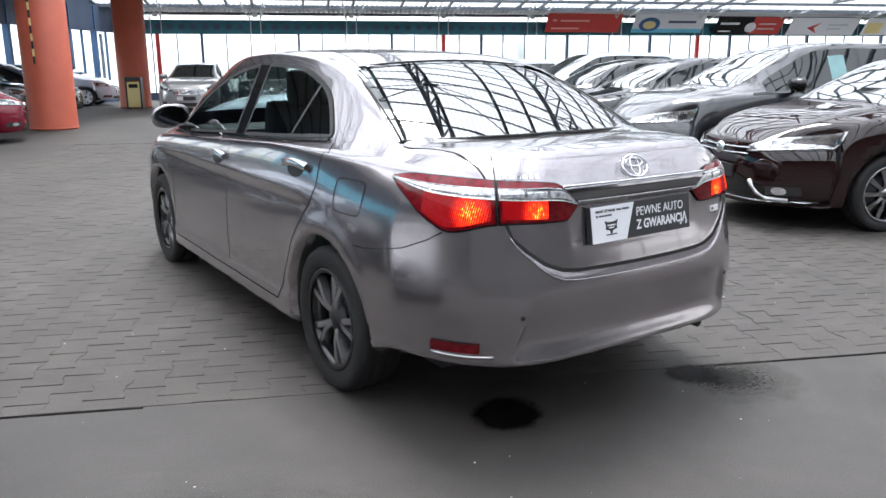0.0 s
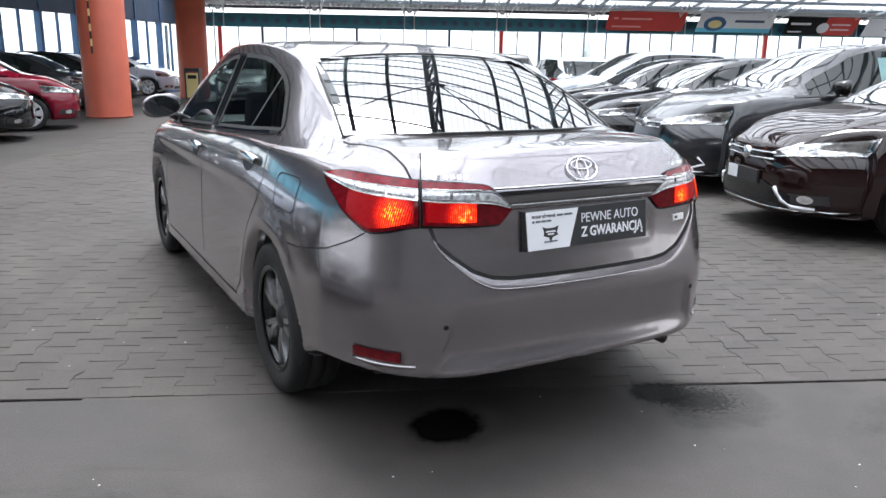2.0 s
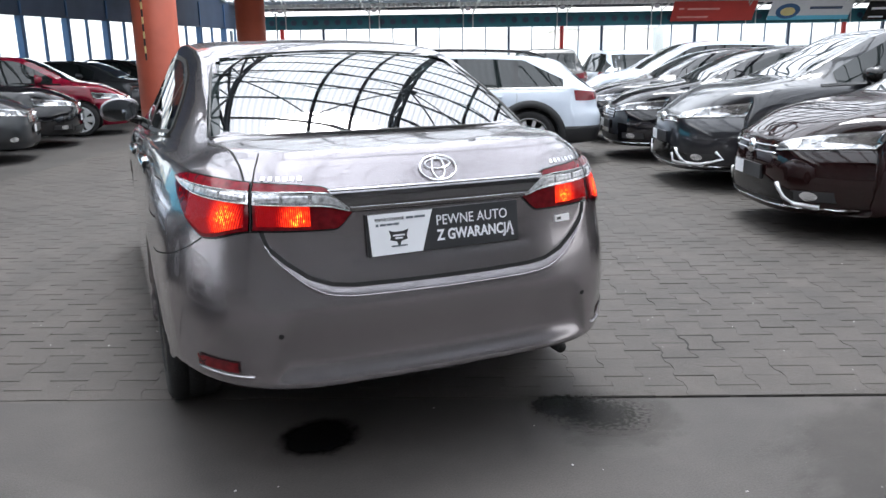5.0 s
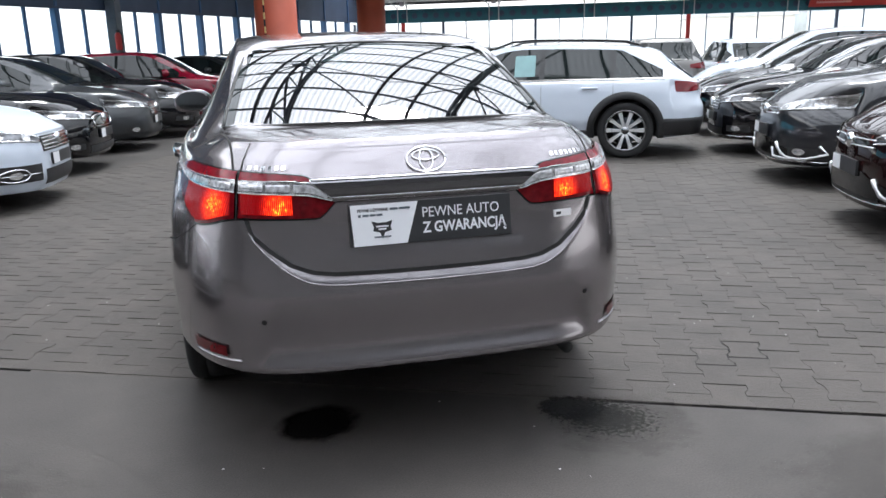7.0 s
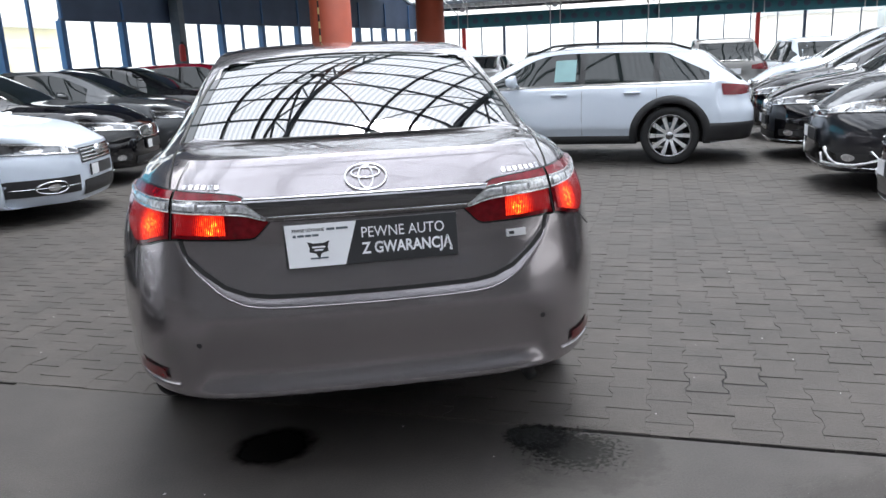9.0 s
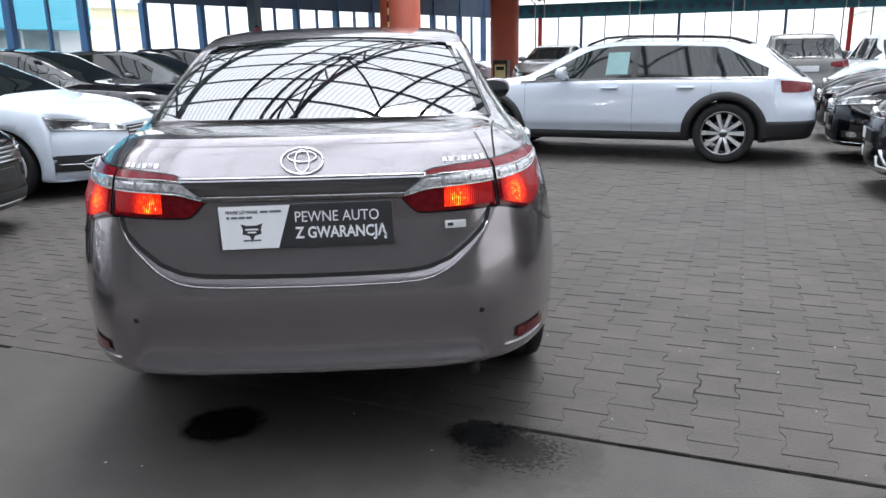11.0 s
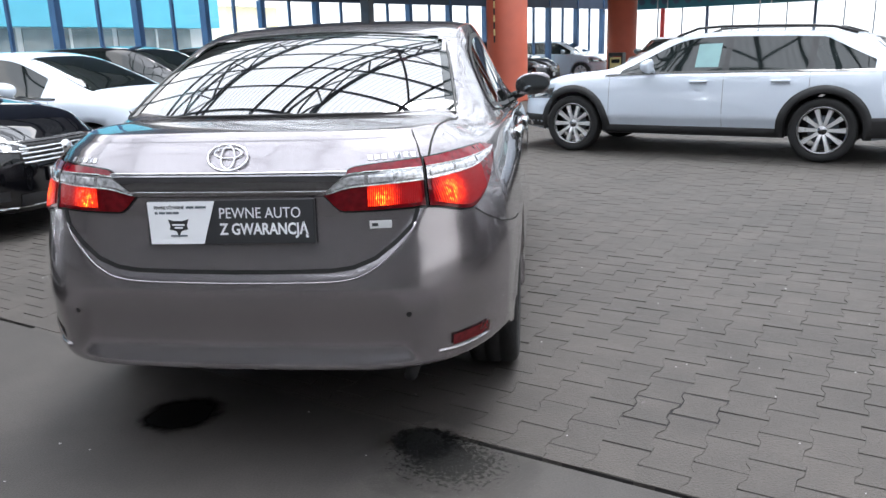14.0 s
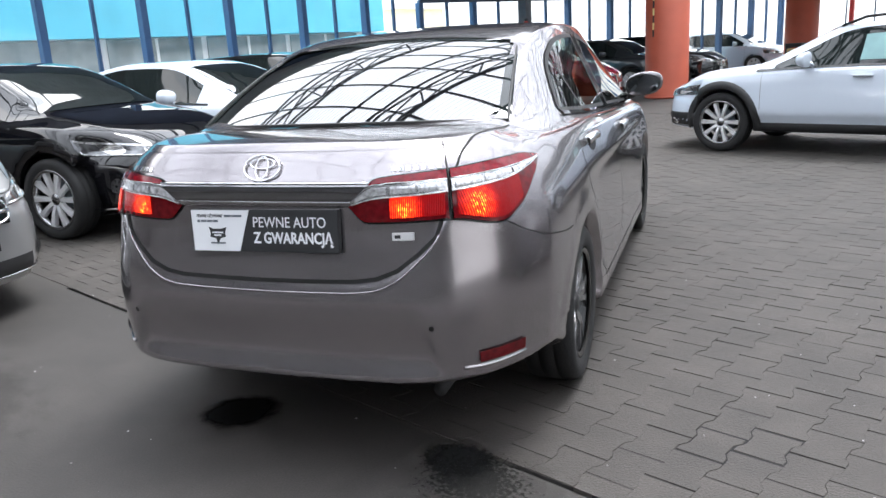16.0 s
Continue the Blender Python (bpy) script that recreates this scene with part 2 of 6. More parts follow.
M = {
    "taupe": paint("taupe_metallic_paint", (0.335, 0.312, 0.326), 0.92, 0.22, 1.5, 0.005),
    "white": paint("white_paint", (0.61, 0.67, 0.75)),
    "black": paint("black_paint", (0.004, 0.004, 0.0055), 0.0, 0.35, 1.78),
    "navy": paint("dark_blue_paint", (0.005, 0.006, 0.010), 0.2, 0.35, 1.75),
    "brown": paint("dark_brown_paint", (0.013, 0.0046, 0.0044), 0.0, 0.35, 1.6),
    "red": paint("red_paint", (0.19, 0.005, 0.020)),
    "silver": paint("silver_paint", (0.42, 0.42, 0.42), 0.7, 0.35),
    "graphite": paint("graphite_paint", (0.036, 0.040, 0.044), 0.5, 0.38, 1.55),
    "greige": paint("grey_beige_paint", (0.15, 0.145, 0.135), 0.6, 0.38),
    "rubber": material("tyre_rubber", (0.011, 0.011, 0.0115), 0.8, bump=0.3, bump_scale=90),
    "plastic": material("black_plastic", (0.02, 0.02, 0.021), 0.55, bump=0.15, bump_scale=300),
    "gloss_black": material("gloss_black_trim", (0.008, 0.008, 0.008), 0.12),
    "chrome": material("chrome", (0.85, 0.86, 0.88), 0.06, 1.0, vary=0.02),
    # chrome with a dark floor reflection put into its colour
    "chrome_dark_reflection": material("shaded_chrome", (0.27, 0.27, 0.285), 0.07, 1.0, vary=0.02),
    "mirror": material("dim_mirror_glass", (0.20, 0.22, 0.235), 0.03, 1.0, vary=0.02),
    "alloy": material("silver_alloy", (0.80, 0.80, 0.81), 0.3, 0.5, vary=0.04),
    "dark_alloy": material("dark_machined_alloy", (0.30, 0.30, 0.31), 0.25, 1.0, vary=0.05),
    "grey_alloy": material("grey_machined_alloy", (0.36, 0.36, 0.37), 0.26, 0.9, vary=0.08),
    "dark_glass": material("tinted_glass", (0.010, 0.014, 0.014), 0.02, 0.0, 1.0, 0.2, 2.0, spec=0.6),
    "side_glass": material("tinted_side_glass", (0.010, 0.014, 0.014), 0.02, 0.0, 1.0, 0.2, 2.0, spec=0.0),
    "sheet": material("pale_price_sheet", (0.17, 0.31, 0.315), 0.4, vary=0.1, scale=5.0),
    "glass": clear_glass("window_glass", (0.55, 0.63, 0.62), 0.05),
    "rear_glass": clear_glass("tinted_rear_glass", (0.18, 0.22, 0.22), 0.34),
    "pane": clear_glass("hall_window_glass", (0.90, 0.95, 0.95)),
    "lamp_clear": material("headlamp_lens", (0.82, 0.83, 0.85), 0.16, 0.75, 0.4, 0.45, 40.0),
    "lamp_smoke": material("smoked_headlamp_lens", (0.40, 0.405, 0.41), 0.10, 0.85, 1.0, 0.75, 14.0),
    "lamp_dark": material("dark_headlamp_lens", (0.14, 0.145, 0.155), 0.06, 0.6, 1.0, 0.7, 14.0),
    "lamp_red": material("red_lamp_lens", (0.15, 0.004, 0.010), 0.14, 0.0, 0.35, 0.35, 45.0, spec=0.3),
    "lamp_unlit": material("deep_red_lens", (0.10, 0.003, 0.006), 0.10, 0.0, 0.2, 0.3, 45.0, spec=0.3),
    "lamp_cell": material("clear_lamp_cell", (0.62, 0.63, 0.65), 0.10, 0.5, 0.6, 0.5, 70.0),
    "plate": material("white_plate", (0.75, 0.76, 0.78), 0.35, vary=0.04),
    "plate_dark": material("dark_plate", (0.025, 0.026, 0.028), 0.4, vary=0.1),
    "seat": material("dark_seat_cloth", (0.03, 0.03, 0.033), 0.9, bump=0.3, bump_scale=200),
    "pillar": material("orange_pillar_paint", (0.40, 0.075, 0.036), 0.6, 0.0, 0.0, 0.12, 1.5, 0.25, 40),
    "blue": material("blue_steel_paint", (0.045, 0.12, 0.26), 0.5, vary=0.15, scale=2.0, bump=0.1),
    "fascia": material("dark_blue_sheet", (0.06, 0.09, 0.15), 0.55, vary=0.15, scale=1.2, bump=0.1),
    "teal": material("teal_steel_paint", (0.03, 0.16, 0.20), 0.5, vary=0.15, scale=2.0, bump=0.1),
    "redpost": material("red_steel_paint", (0.5, 0.035, 0.03), 0.5),
    "roof": material("corrugated_roof_sheet", (0.55, 0.57, 0.58), 0.5, 0.3, vary=0.12, scale=1.0, bump=0.1),
    "light_wall": material("grey_sheet_wall", (0.36, 0.355, 0.35), 0.7, vary=0.2, scale=0.8, bump=0.1),
    "dark_wall": material("dark_grey_sheet_wall", (0.10, 0.10, 0.105), 0.7, vary=0.2, scale=0.8, bump=0.1),
    "steel": material("grey_truss_steel", (0.10, 0.12, 0.14), 0.5, vary=0.15),
    "skylight": clear_glass("skylight_sheet", (0.86, 0.90, 0.95), 0.03, 0.2, 0.16),
    "band": material("light_blue_film", (0.14, 0.55, 0.73), 0.4, vary=0.08, scale=1.0),
    "shop_pane": material("pale_shop_window", (0.26, 0.31, 0.33), 0.08, vary=0.3, scale=1.2),
    "beige": material("beige_plaster", (0.80, 0.76, 0.70), 0.8, vary=0.1, scale=0.8),
    "pale_blue": material("pale_blue_sheet", (0.68, 0.73, 0.77), 0.6, vary=0.1, scale=0.8),
    "yellow": material("yellow_house_plaster", (0.75, 0.62, 0.28), 0.8, vary=0.08, scale=2.0),
    "pale_yellow": material("pale_yellow_plaster", (0.84, 0.77, 0.55), 0.8, vary=0.08, scale=2.0),
    "asphalt": material("smooth_concrete_floor", (0.0298, 0.0260, 0.0234), 0.70, 0.0, 0.0, 0.22, 0.9, 0.15, 130),
    "paver": material("concrete_paver", (0.0392, 0.0334, 0.0292), 0.72, 0.0, 0.0, 0.2, 3.0, 0.4, 120),
    "paver_rest": None,
    "joint": material("joint_sand", (0.0225, 0.0205, 0.019), 0.95, vary=0.5, scale=1.6, bump=0.4, bump_scale=200),
    "open_joint": material("washed_out_joint", (0.004, 0.004, 0.004), 0.95, vary=0.3, scale=20.0),
    "outside": material("outside_paving", (0.3, 0.3, 0.3), 0.9, vary=0.15, scale=0.3),
    "banner_red": material("red_banner_print", (0.55, 0.05, 0.04), 0.5, vary=0.06, scale=2.0),
    "banner_pink": material("pale_pink_print", (0.75, 0.35, 0.32), 0.5),
    "grit": material("pale_grit_crumb", (0.35, 0.34, 0.33), 0.9, vary=0.5, scale=2.0),
    "seam": material("panel_gap", (0.004, 0.004, 0.004), 0.8),
}


def vary_tone(m, source, output, amount):
    """Lets the tone differ from piece to piece."""
    nt = m.node_tree
    b = nt.nodes["Principled BSDF"]
    old = b.inputs["Base Color"].links[0].from_socket
    nd = nt.nodes.new(source)
    mr = nt.nodes.new("ShaderNodeMapRange")
    mr.inputs["To Min"].default_value, mr.inputs["To Max"].default_value = 1 - amount, 1 + amount
    hs = nt.nodes.new("ShaderNodeHueSaturation")
    nt.links.new(nd.outputs[output], mr.inputs["Value"])
    nt.links.new(mr.outputs[0], hs.inputs["Value"])
    nt.links.new(old, hs.inputs["Color"])
    nt.links.new(hs.outputs["Color"], b.inputs["Base Color"])


M["dark_glass"].node_tree.nodes["Principled BSDF"].inputs["Coat IOR"].default_value = 1.75
M["paver_rest"] = material("concrete_paver_field", (0.0392, 0.0334, 0.0292), 0.72, 0.0, 0.0, 0.2, 3.0, 0.4, 120)


def weather(m, amount):
    """Broad dirt clouds and fine speckle laid over a ground surface, running on from piece to piece."""
    nt = m.node_tree
    b = nt.nodes["Principled BSDF"]
    geo = nt.nodes.new("ShaderNodeNewGeometry")
    for ln in list(nt.links):
        if ln.from_node.bl_idname == "ShaderNodeTexCoord":
            nt.links.new(geo.outputs["Position"], ln.to_socket)
    old = b.inputs["Base Color"].links[0].from_socket
    for scale, lo, hi in ((0.9, 1 - amount, 1 + amount), (7.0, 1 - 0.6 * amount, 1 + 0.6 * amount), (160.0, 0.72, 1.28)):
        no = nt.nodes.new("ShaderNodeTexNoise")
        no.inputs["Scale"].default_value, no.inputs["Detail"].default_value = scale, 5.0
        nt.links.new(geo.outputs["Position"], no.inputs["Vector"])
        mr = nt.nodes.new("ShaderNodeMapRange")
        mr.inputs["From Min"].default_value, mr.inputs["From Max"].default_value = 0.3, 0.7
        mr.inputs["To Min"].default_value, mr.inputs["To Max"].default_value = lo, hi
        hs = nt.nodes.new("ShaderNodeHueSaturation")
        nt.links.new(no.outputs["Fac"], mr.inputs["Value"])
        nt.links.new(mr.outputs[0], hs.inputs["Value"])
        nt.links.new(old, hs.inputs["Color"])
        old = hs.outputs["Color"]
    nt.links.new(old, b.inputs["Base Color"])


for ground in ("paver", "paver_rest", "asphalt"):
    weather(M[ground], 0.14)
vary_tone(M["paver"], "ShaderNodeObjectInfo", "Random", 0.09)
vary_tone(M["paver_rest"], "ShaderNodeNewGeometry", "Random Per Island", 0.09)


# ---- mesh helpers ----
def part(name, bm, mat, parent=None, label="", smooth=False):
    """Links a bmesh as one mesh object, under a thing or a part where one is given."""
    me = bpy.data.meshes.new(name)
    bm.to_mesh(me)
    bm.free()
    me.materials.append(mat)
    if smooth:
        me.shade_smooth()
    ob = new(name, me)
    if parent is not None:
        ob.parent = parent
    if label:
        tagged(ob, label)
    return ob


def empty(name, m, label, category, group="", kind=""):
    ob = new(name)
    ob.empty_display_size = 0.1
    ob.matrix_basis = m
    return tagged(ob, label, category, group, kind)


def box(bm, x0, x1, y0, y1, z0, z1):
    v = [bm.verts.new((x, y, z)) for z in (z0, z1) for y in (y0, y1) for x in (x0, x1)]
    for f in ((0, 2, 3, 1), (4, 5, 7, 6), (0, 1, 5, 4), (2, 6, 7, 3), (0, 4, 6, 2), (1, 3, 7, 5)):
        bm.faces.new([v[i] for i in f])


def slab(x0, x1, y0, y1, z0, z1, bevel=0.0):
    bm = bmesh.new()
    box(bm, x0, x1, y0, y1, z0, z1)
    if bevel:
        bmesh.ops.bevel(bm, geom=bm.edges[:], offset=bevel, segments=2, affect="EDGES", profile=0.6)
    return bm


def tube(bm, a, b, r, n=8):
    a, b = Vector(a), Vector(b)
    q = (b - a).to_track_quat("Z", "Y")
    rings = [[bm.verts.new(p + q @ Vector((r * math.cos(6.28319 * i / n), r * math.sin(6.28319 * i / n), 0))) for i in range(n)] for p in (a, b)]
    for i in range(n):
        bm.faces.new((rings[0][i], rings[0][(i + 1) % n], rings[1][(i + 1) % n], rings[1][i]))
    bm.faces.new(rings[0][::-1])
    bm.faces.new(rings[1])


def sweep(bm, places, radius, n=6):
    """One round bar along a line of places."""
    rings = []
    for i, p in enumerate(places):
        d = places[min(i + 1, len(places) - 1)] - places[max(i - 1, 0)]
        q = d.to_track_quat("Z", "Y")
        rings.append([bm.verts.new(p + q @ Vector((radius * math.cos(6.28319 * k / n), radius * math.sin(6.28319 * k / n), 0))) for k in range(n)])
    for a, b in zip(rings, rings[1:]):
        shift = min(range(n), key=lambda j: (b[j].co - a[0].co).length)
        for k in range(n):
            bm.faces.new((a[k], a[(k + 1) % n], b[(k + 1 + shift) % n], b[(k + shift) % n]))
    bm.faces.new(rings[0][::-1])
    bm.faces.new(rings[-1])


def lathe(profile, n=32, axis="X"):
    """Turns (radius, along) points round an axis."""
    bm = bmesh.new()
    rows = []
    for r, h in profile:
        ring = []
        for i in range(n):
            c, s = r * math.cos(6.283185 * i / n), r * math.sin(6.283185 * i / n)
            ring.append(bm.verts.new((h, c, s) if axis == "X" else (c, s, h)))
        rows.append(ring)
    for p, q in zip(rows, rows[1:]):
        for i in range(n):
            bm.faces.new((p[i], p[(i + 1) % n], q[(i + 1) % n], q[i]))
    bmesh.ops.recalc_face_normals(bm, faces=bm.faces[:])
    return bm


def curve(points):
    """A smooth monotone line through (place, value) pairs."""
    xs = np.array([p[0] for p in points], float)
    ys = np.array([p[1] for p in points], float)
    h = np.diff(xs)
    d = np.diff(ys) / h
    m = np.zeros(len(xs))
    m[0], m[-1] = d[0], d[-1]
    for i in range(1, len(xs) - 1):
        if d[i - 1] * d[i] > 0:
            w1, w2 = 2 * h[i] + h[i - 1], h[i] + 2 * h[i - 1]
            m[i] = (w1 + w2) / (w1 / d[i - 1] + w2 / d[i])

    def at(x):
        x = min(max(x, xs[0]), xs[-1])
        i = min(int(np.searchsorted(xs, x, "right")) - 1, len(xs) - 2)
        t = (x - xs[i]) / h[i]
        return float((2 * t**3 - 3 * t**2 + 1) * ys[i] + (t**3 - 2 * t**2 + t) * h[i] * m[i] + (3 * t**2 - 2 * t**3) * ys[i + 1] + (t**3 - t**2) * h[i] * m[i + 1])
    return at


def grid_mesh(rows):
    """A sheet of quads over rows of places."""
    bm = bmesh.new()
    v = [[bm.verts.new(p) for p in r] for r in rows]
    for a, b in zip(v, v[1:]):
        for i in range(len(a) - 1):
            bm.faces.new((a[i], a[i + 1], b[i + 1], b[i]))
    return bm


# ---- cars ----
from mathutils.bvhtree import BVHTree


class Shell:
    """The lofted skin of a car, rear bumper at y = 0, nose at y = length, wheels on z = 0."""

    def __init__(self, p, fine=1.0):
        self.p = p
        self.widths = {}
        top, bot, half, belt, roofw, inset = (curve(p[k]) for k in ("top", "bot", "half", "belt", "roofw", "inset"))
        rear, nose = curve(p["rear"]), curve(p["nose"])
        length = p["length"]
        seg = (3, 2, 2, 4, 4, 4, 3, 2, 6, 3, 3, 3)
        seg = [max(1, round(k * fine)) for k in seg]

        def outline(y):
            w, zb, zt, zs, wr, ins = half(y), bot(y), top(y), belt(y), roofw(y), inset(y)
            zs = min(zs, zt - 0.03)
            rise = zt - zs
            zr = zt - min(0.075, 0.35 * rise)
            t1, t2 = p.get("tuck", (0.06, 0.022))
            c = [(0, zb), (0.72 * w, zb), (w - t1, zb + 0.012), (w - t2, zb + 0.085), (w - 0.004, 0.40 * zs + 0.08), (w, 0.64 * zs),
                 (w - 0.3 * ins, 0.86 * zs), (w - ins, zs), (w - ins - 0.045, zs + min(0.03, 0.3 * rise)),
                 (wr, zr), (wr - 0.075, zt - min(0.022, 0.12 * rise)), (0.5 * wr, zt - min(0.006, 0.03 * rise)), (0, zt)]
            pts = []
            for i in range(len(c) - 1):
                p0, p1, p2, p3 = c[max(i - 1, 0)], c[i], c[i + 1], c[min(i + 2, len(c) - 1)]
                for k in range(seg[i]):
                    t = k / seg[i]
                    q = []
                    for a in (0, 1):
                        q.append(0.5 * (2 * p1[a] + (p2[a] - p0[a]) * t + (2 * p0[a] - 5 * p1[a] + 4 * p2[a] - p3[a]) * t * t + (3 * p1[a] - p0[a] - 3 * p2[a] + p3[a]) * t**3))
                    pts.append(q if i not in (0, 8) else [p1[0] + (p2[0] - p1[0]) * t, p1[1] + (p2[1] - p1[1]) * t])
            pts.append(c[-1])
            return pts

        n = int(round(length / 0.045 * fine))
        ys = [length * i / n for i in range(n + 1)]
        ends = [outline(0.0), outline(length)]
        caps = [max(x for x, z in e) for e in ends]

        def plan(q, end):
            a, b = p["plan"][end]
            return a * q * q + b * q**6

        def place(y, x, z, xe, ze, k0, k1):
            """Bows the ends: y moves by the end face's form, fading inwards."""
            fr = max(0.0, 1 - y / 1.0) ** 2
            ff = max(0.0, 1 - (length - y) / 1.0) ** 2
            return (x, y + fr * (rear(z) + k0) - ff * (nose(z) + k1), z)
        rows = []
        cap_n = p.get("cap", max(6, int(14 * fine)))
        for i in range(cap_n):
            k = math.sin(0.5 * math.pi * i / cap_n) if i else 0.0
            rows.append([place(0.0, k * x, z, 0, 0, plan(k * self.ratio(x, ends[0], z), 0), 0) for x, z in ends[0]])
        for y in ys:
            rows.append([])
            for (x, z), e0, e1 in zip(outline(y), ends[0], ends[1]):
                rows[-1].append(place(y, x, z, 0, 0, plan(self.ratio(e0[0], ends[0], e0[1]), 0), plan(self.ratio(e1[0], ends[1], e1[1]), 1)))
        for i in range(cap_n):
            k = math.cos(0.5 * math.pi * (i + 1) / cap_n) if i < cap_n - 1 else 0.0
            rows.append([place(length, k * x, z, 0, 0, 0, plan(k * self.ratio(x, ends[1], z), 1)) for x, z in ends[1]])
        bm = grid_mesh(rows)
        bmesh.ops.remove_doubles(bm, verts=bm.verts[:], dist=1e-5)
        geo = bmesh.ops.mirror(bm, geom=bm.verts[:] + bm.edges[:] + bm.faces[:], axis="X", merge_dist=1e-4)
        bmesh.ops.recalc_face_normals(bm, faces=bm.faces[:])
        if "sculpt" in p:
            for v in bm.verts:
                v.co += Vector(p["sculpt"](*v.co))
        bm.normal_update()
        self.bm = bm
        self.tree = BVHTree.FromBMesh(bm)

    def ratio(self, x, end, z):
        return min(1.0, abs(x) / max(0.3, self.local(end, z)))

    def local(self, end, z):
        """Half width of an end face at the height z, on its side wall, evened out over a few centimetres."""
        key = id(end)
        if key not in self.widths:
            best = max(e[0] for e in end)
            zs = np.arange(min(e[1] for e in end) - 0.1, max(e[1] for e in end) + 0.1, 0.004)
            ex, ez = np.array([e[0] for e in end]), np.array([e[1] for e in end])
            raw = []
            for h in zs:
                near = ex[np.abs(ez - h) < 0.03]
                raw.append(near.max() if len(near) else best)
            k = np.hanning(15)
            soft = np.convolve(np.pad(raw, 7, mode="edge"), k / k.sum(), "valid")
            self.widths[key] = (zs, soft)
        return float(np.interp(z, *self.widths[key]))

    def hit(self, o, d):
        loc, nor, _, _ = self.tree.ray_cast(Vector(o), Vector(d).normalized())
        if loc is None:
            return None, None
        return loc, nor

    def side(self, sx, y, z, off=0.0):
        """The skin at (y, z) as seen square from the side sx."""
        loc, nor = self.hit((sx * 3, y, z), (-sx, 0, 0))
        if loc is None:
            return None
        return loc + nor * off

    def back(self, x, z, off=0.0):
        loc, nor = self.hit((x, -3, z), (0, 1, 0))
        return loc + nor * off if loc else None

    def front(self, x, z, off=0.0):
        loc, nor = self.hit((x, self.p["length"] + 3, z), (0, -1, 0))
        return loc + nor * off if loc else None

    def above(self, x, y, off=0.0):
        loc, nor = self.hit((x, y, 4), (0, 0, -1))
        return loc + nor * off if loc else None

    def corner(self, axis, az, z, off=0.0):
        """The skin met from inside, from an upright axis at (x, y), at an azimuth in degrees from straight back (0) round to the axis' own side."""
        ax, ay = axis
        s = 1 if ax > 0 else -1
        d = Vector((s * math.sin(radians(az)), -math.cos(radians(az)), 0))
        loc, nor = self.hit(Vector((ax, ay, z)) + d * 3, -d)
        return loc + nor * off if loc else None

    def cut_arches(self, radius, wheels, zc):
        bm = self.bm
        for yc in wheels:
            dead = [f for f in bm.faces if any(abs(v.co.x) > 0.45 and math.hypot(v.co.y - yc, v.co.z - zc) < radius for v in f.verts) and all(abs(v.co.x) > 0.35 for v in f.verts)]
            bmesh.ops.delete(bm, geom=dead, context="FACES")
            rim = [e for e in bm.edges if e.is_boundary and all(math.hypot(v.co.y - yc, v.co.z - zc) < radius + 0.09 for v in e.verts)]
            for v in {v for e in rim for v in e.verts}:
                if abs(v.co.x) < 0.55:
                    continue
                dy, dz = v.co.y - yc, v.co.z - zc
                k = radius / max(1e-6, math.hypot(dy, dz))
                v.co.y, v.co.z = yc + dy * k, zc + dz * k
            rim = [e for e in rim if all(abs(v.co.x) > 0.55 for v in e.verts)]
            ext = bmesh.ops.extrude_edge_only(bm, edges=rim)
            for v in [g for g in ext["geom"] if isinstance(g, bmesh.types.BMVert)]:
                v.co.x -= math.copysign(0.07, v.co.x)

    def open_up(self, keep):
        """Takes away the faces whose middles answer True, as window openings."""
        dead = [f for f in self.bm.faces if keep(f.calc_center_median())]
        bmesh.ops.delete(self.bm, geom=dead, context="FACES")


def patch(points_rows, mat, name, parent, label="", thick=0.006):
    """A lens, pane or badge: a sheet over rows of skin places, with edges that turn back into the body."""
    rows = [[p for p in r if p is not None] for r in points_rows]
    n = min(len(r) for r in rows)
    rows = [r[:n] for r in rows if len(r) >= n]
    if n < 2 or len(rows) < 2:
        return None
    bm = grid_mesh(rows)
    bmesh.ops.recalc_face_normals(bm, faces=bm.faces[:])
    ob = part(name, bm, mat, parent, label, smooth=True)
    return ob


def span(a, b, n):
    return [a + (b - a) * i / (n - 1) for i in range(n)]


def gap_line(sh, cast, points, width, name, parent, mat=None, off=0.0015, steps=6):
    """A panel gap along points that cast() throws onto the skin."""
    dense = []
    for a, b in zip(points, points[1:]):
        for i in range(steps):
            t = i / steps
            dense.append((a[0] + (b[0] - a[0]) * t, a[1] + (b[1] - a[1]) * t))
    dense.append(points[-1])
    rows = []
    for i, (u, v) in enumerate(dense):
        p, q = dense[max(i - 1, 0)], dense[min(i + 1, len(dense) - 1)]
        du, dv = q[0] - p[0], q[1] - p[1]
        ln = max(1e-6, math.hypot(du, dv))
        nu, nv = -dv / ln * width / 2, du / ln * width / 2
        rows.append([cast(u - nu, v - nv, off), cast(u + nu, v + nv, off)])
    return patch(rows, mat or M["seam"], name, parent)


def bead(places, radius, mat, name, parent, label="", n=6):
    bm = bmesh.new()
    sweep(bm, places, radius, n)
    return part(name, bm, mat, parent, label, smooth=True)


WHEELS = {}


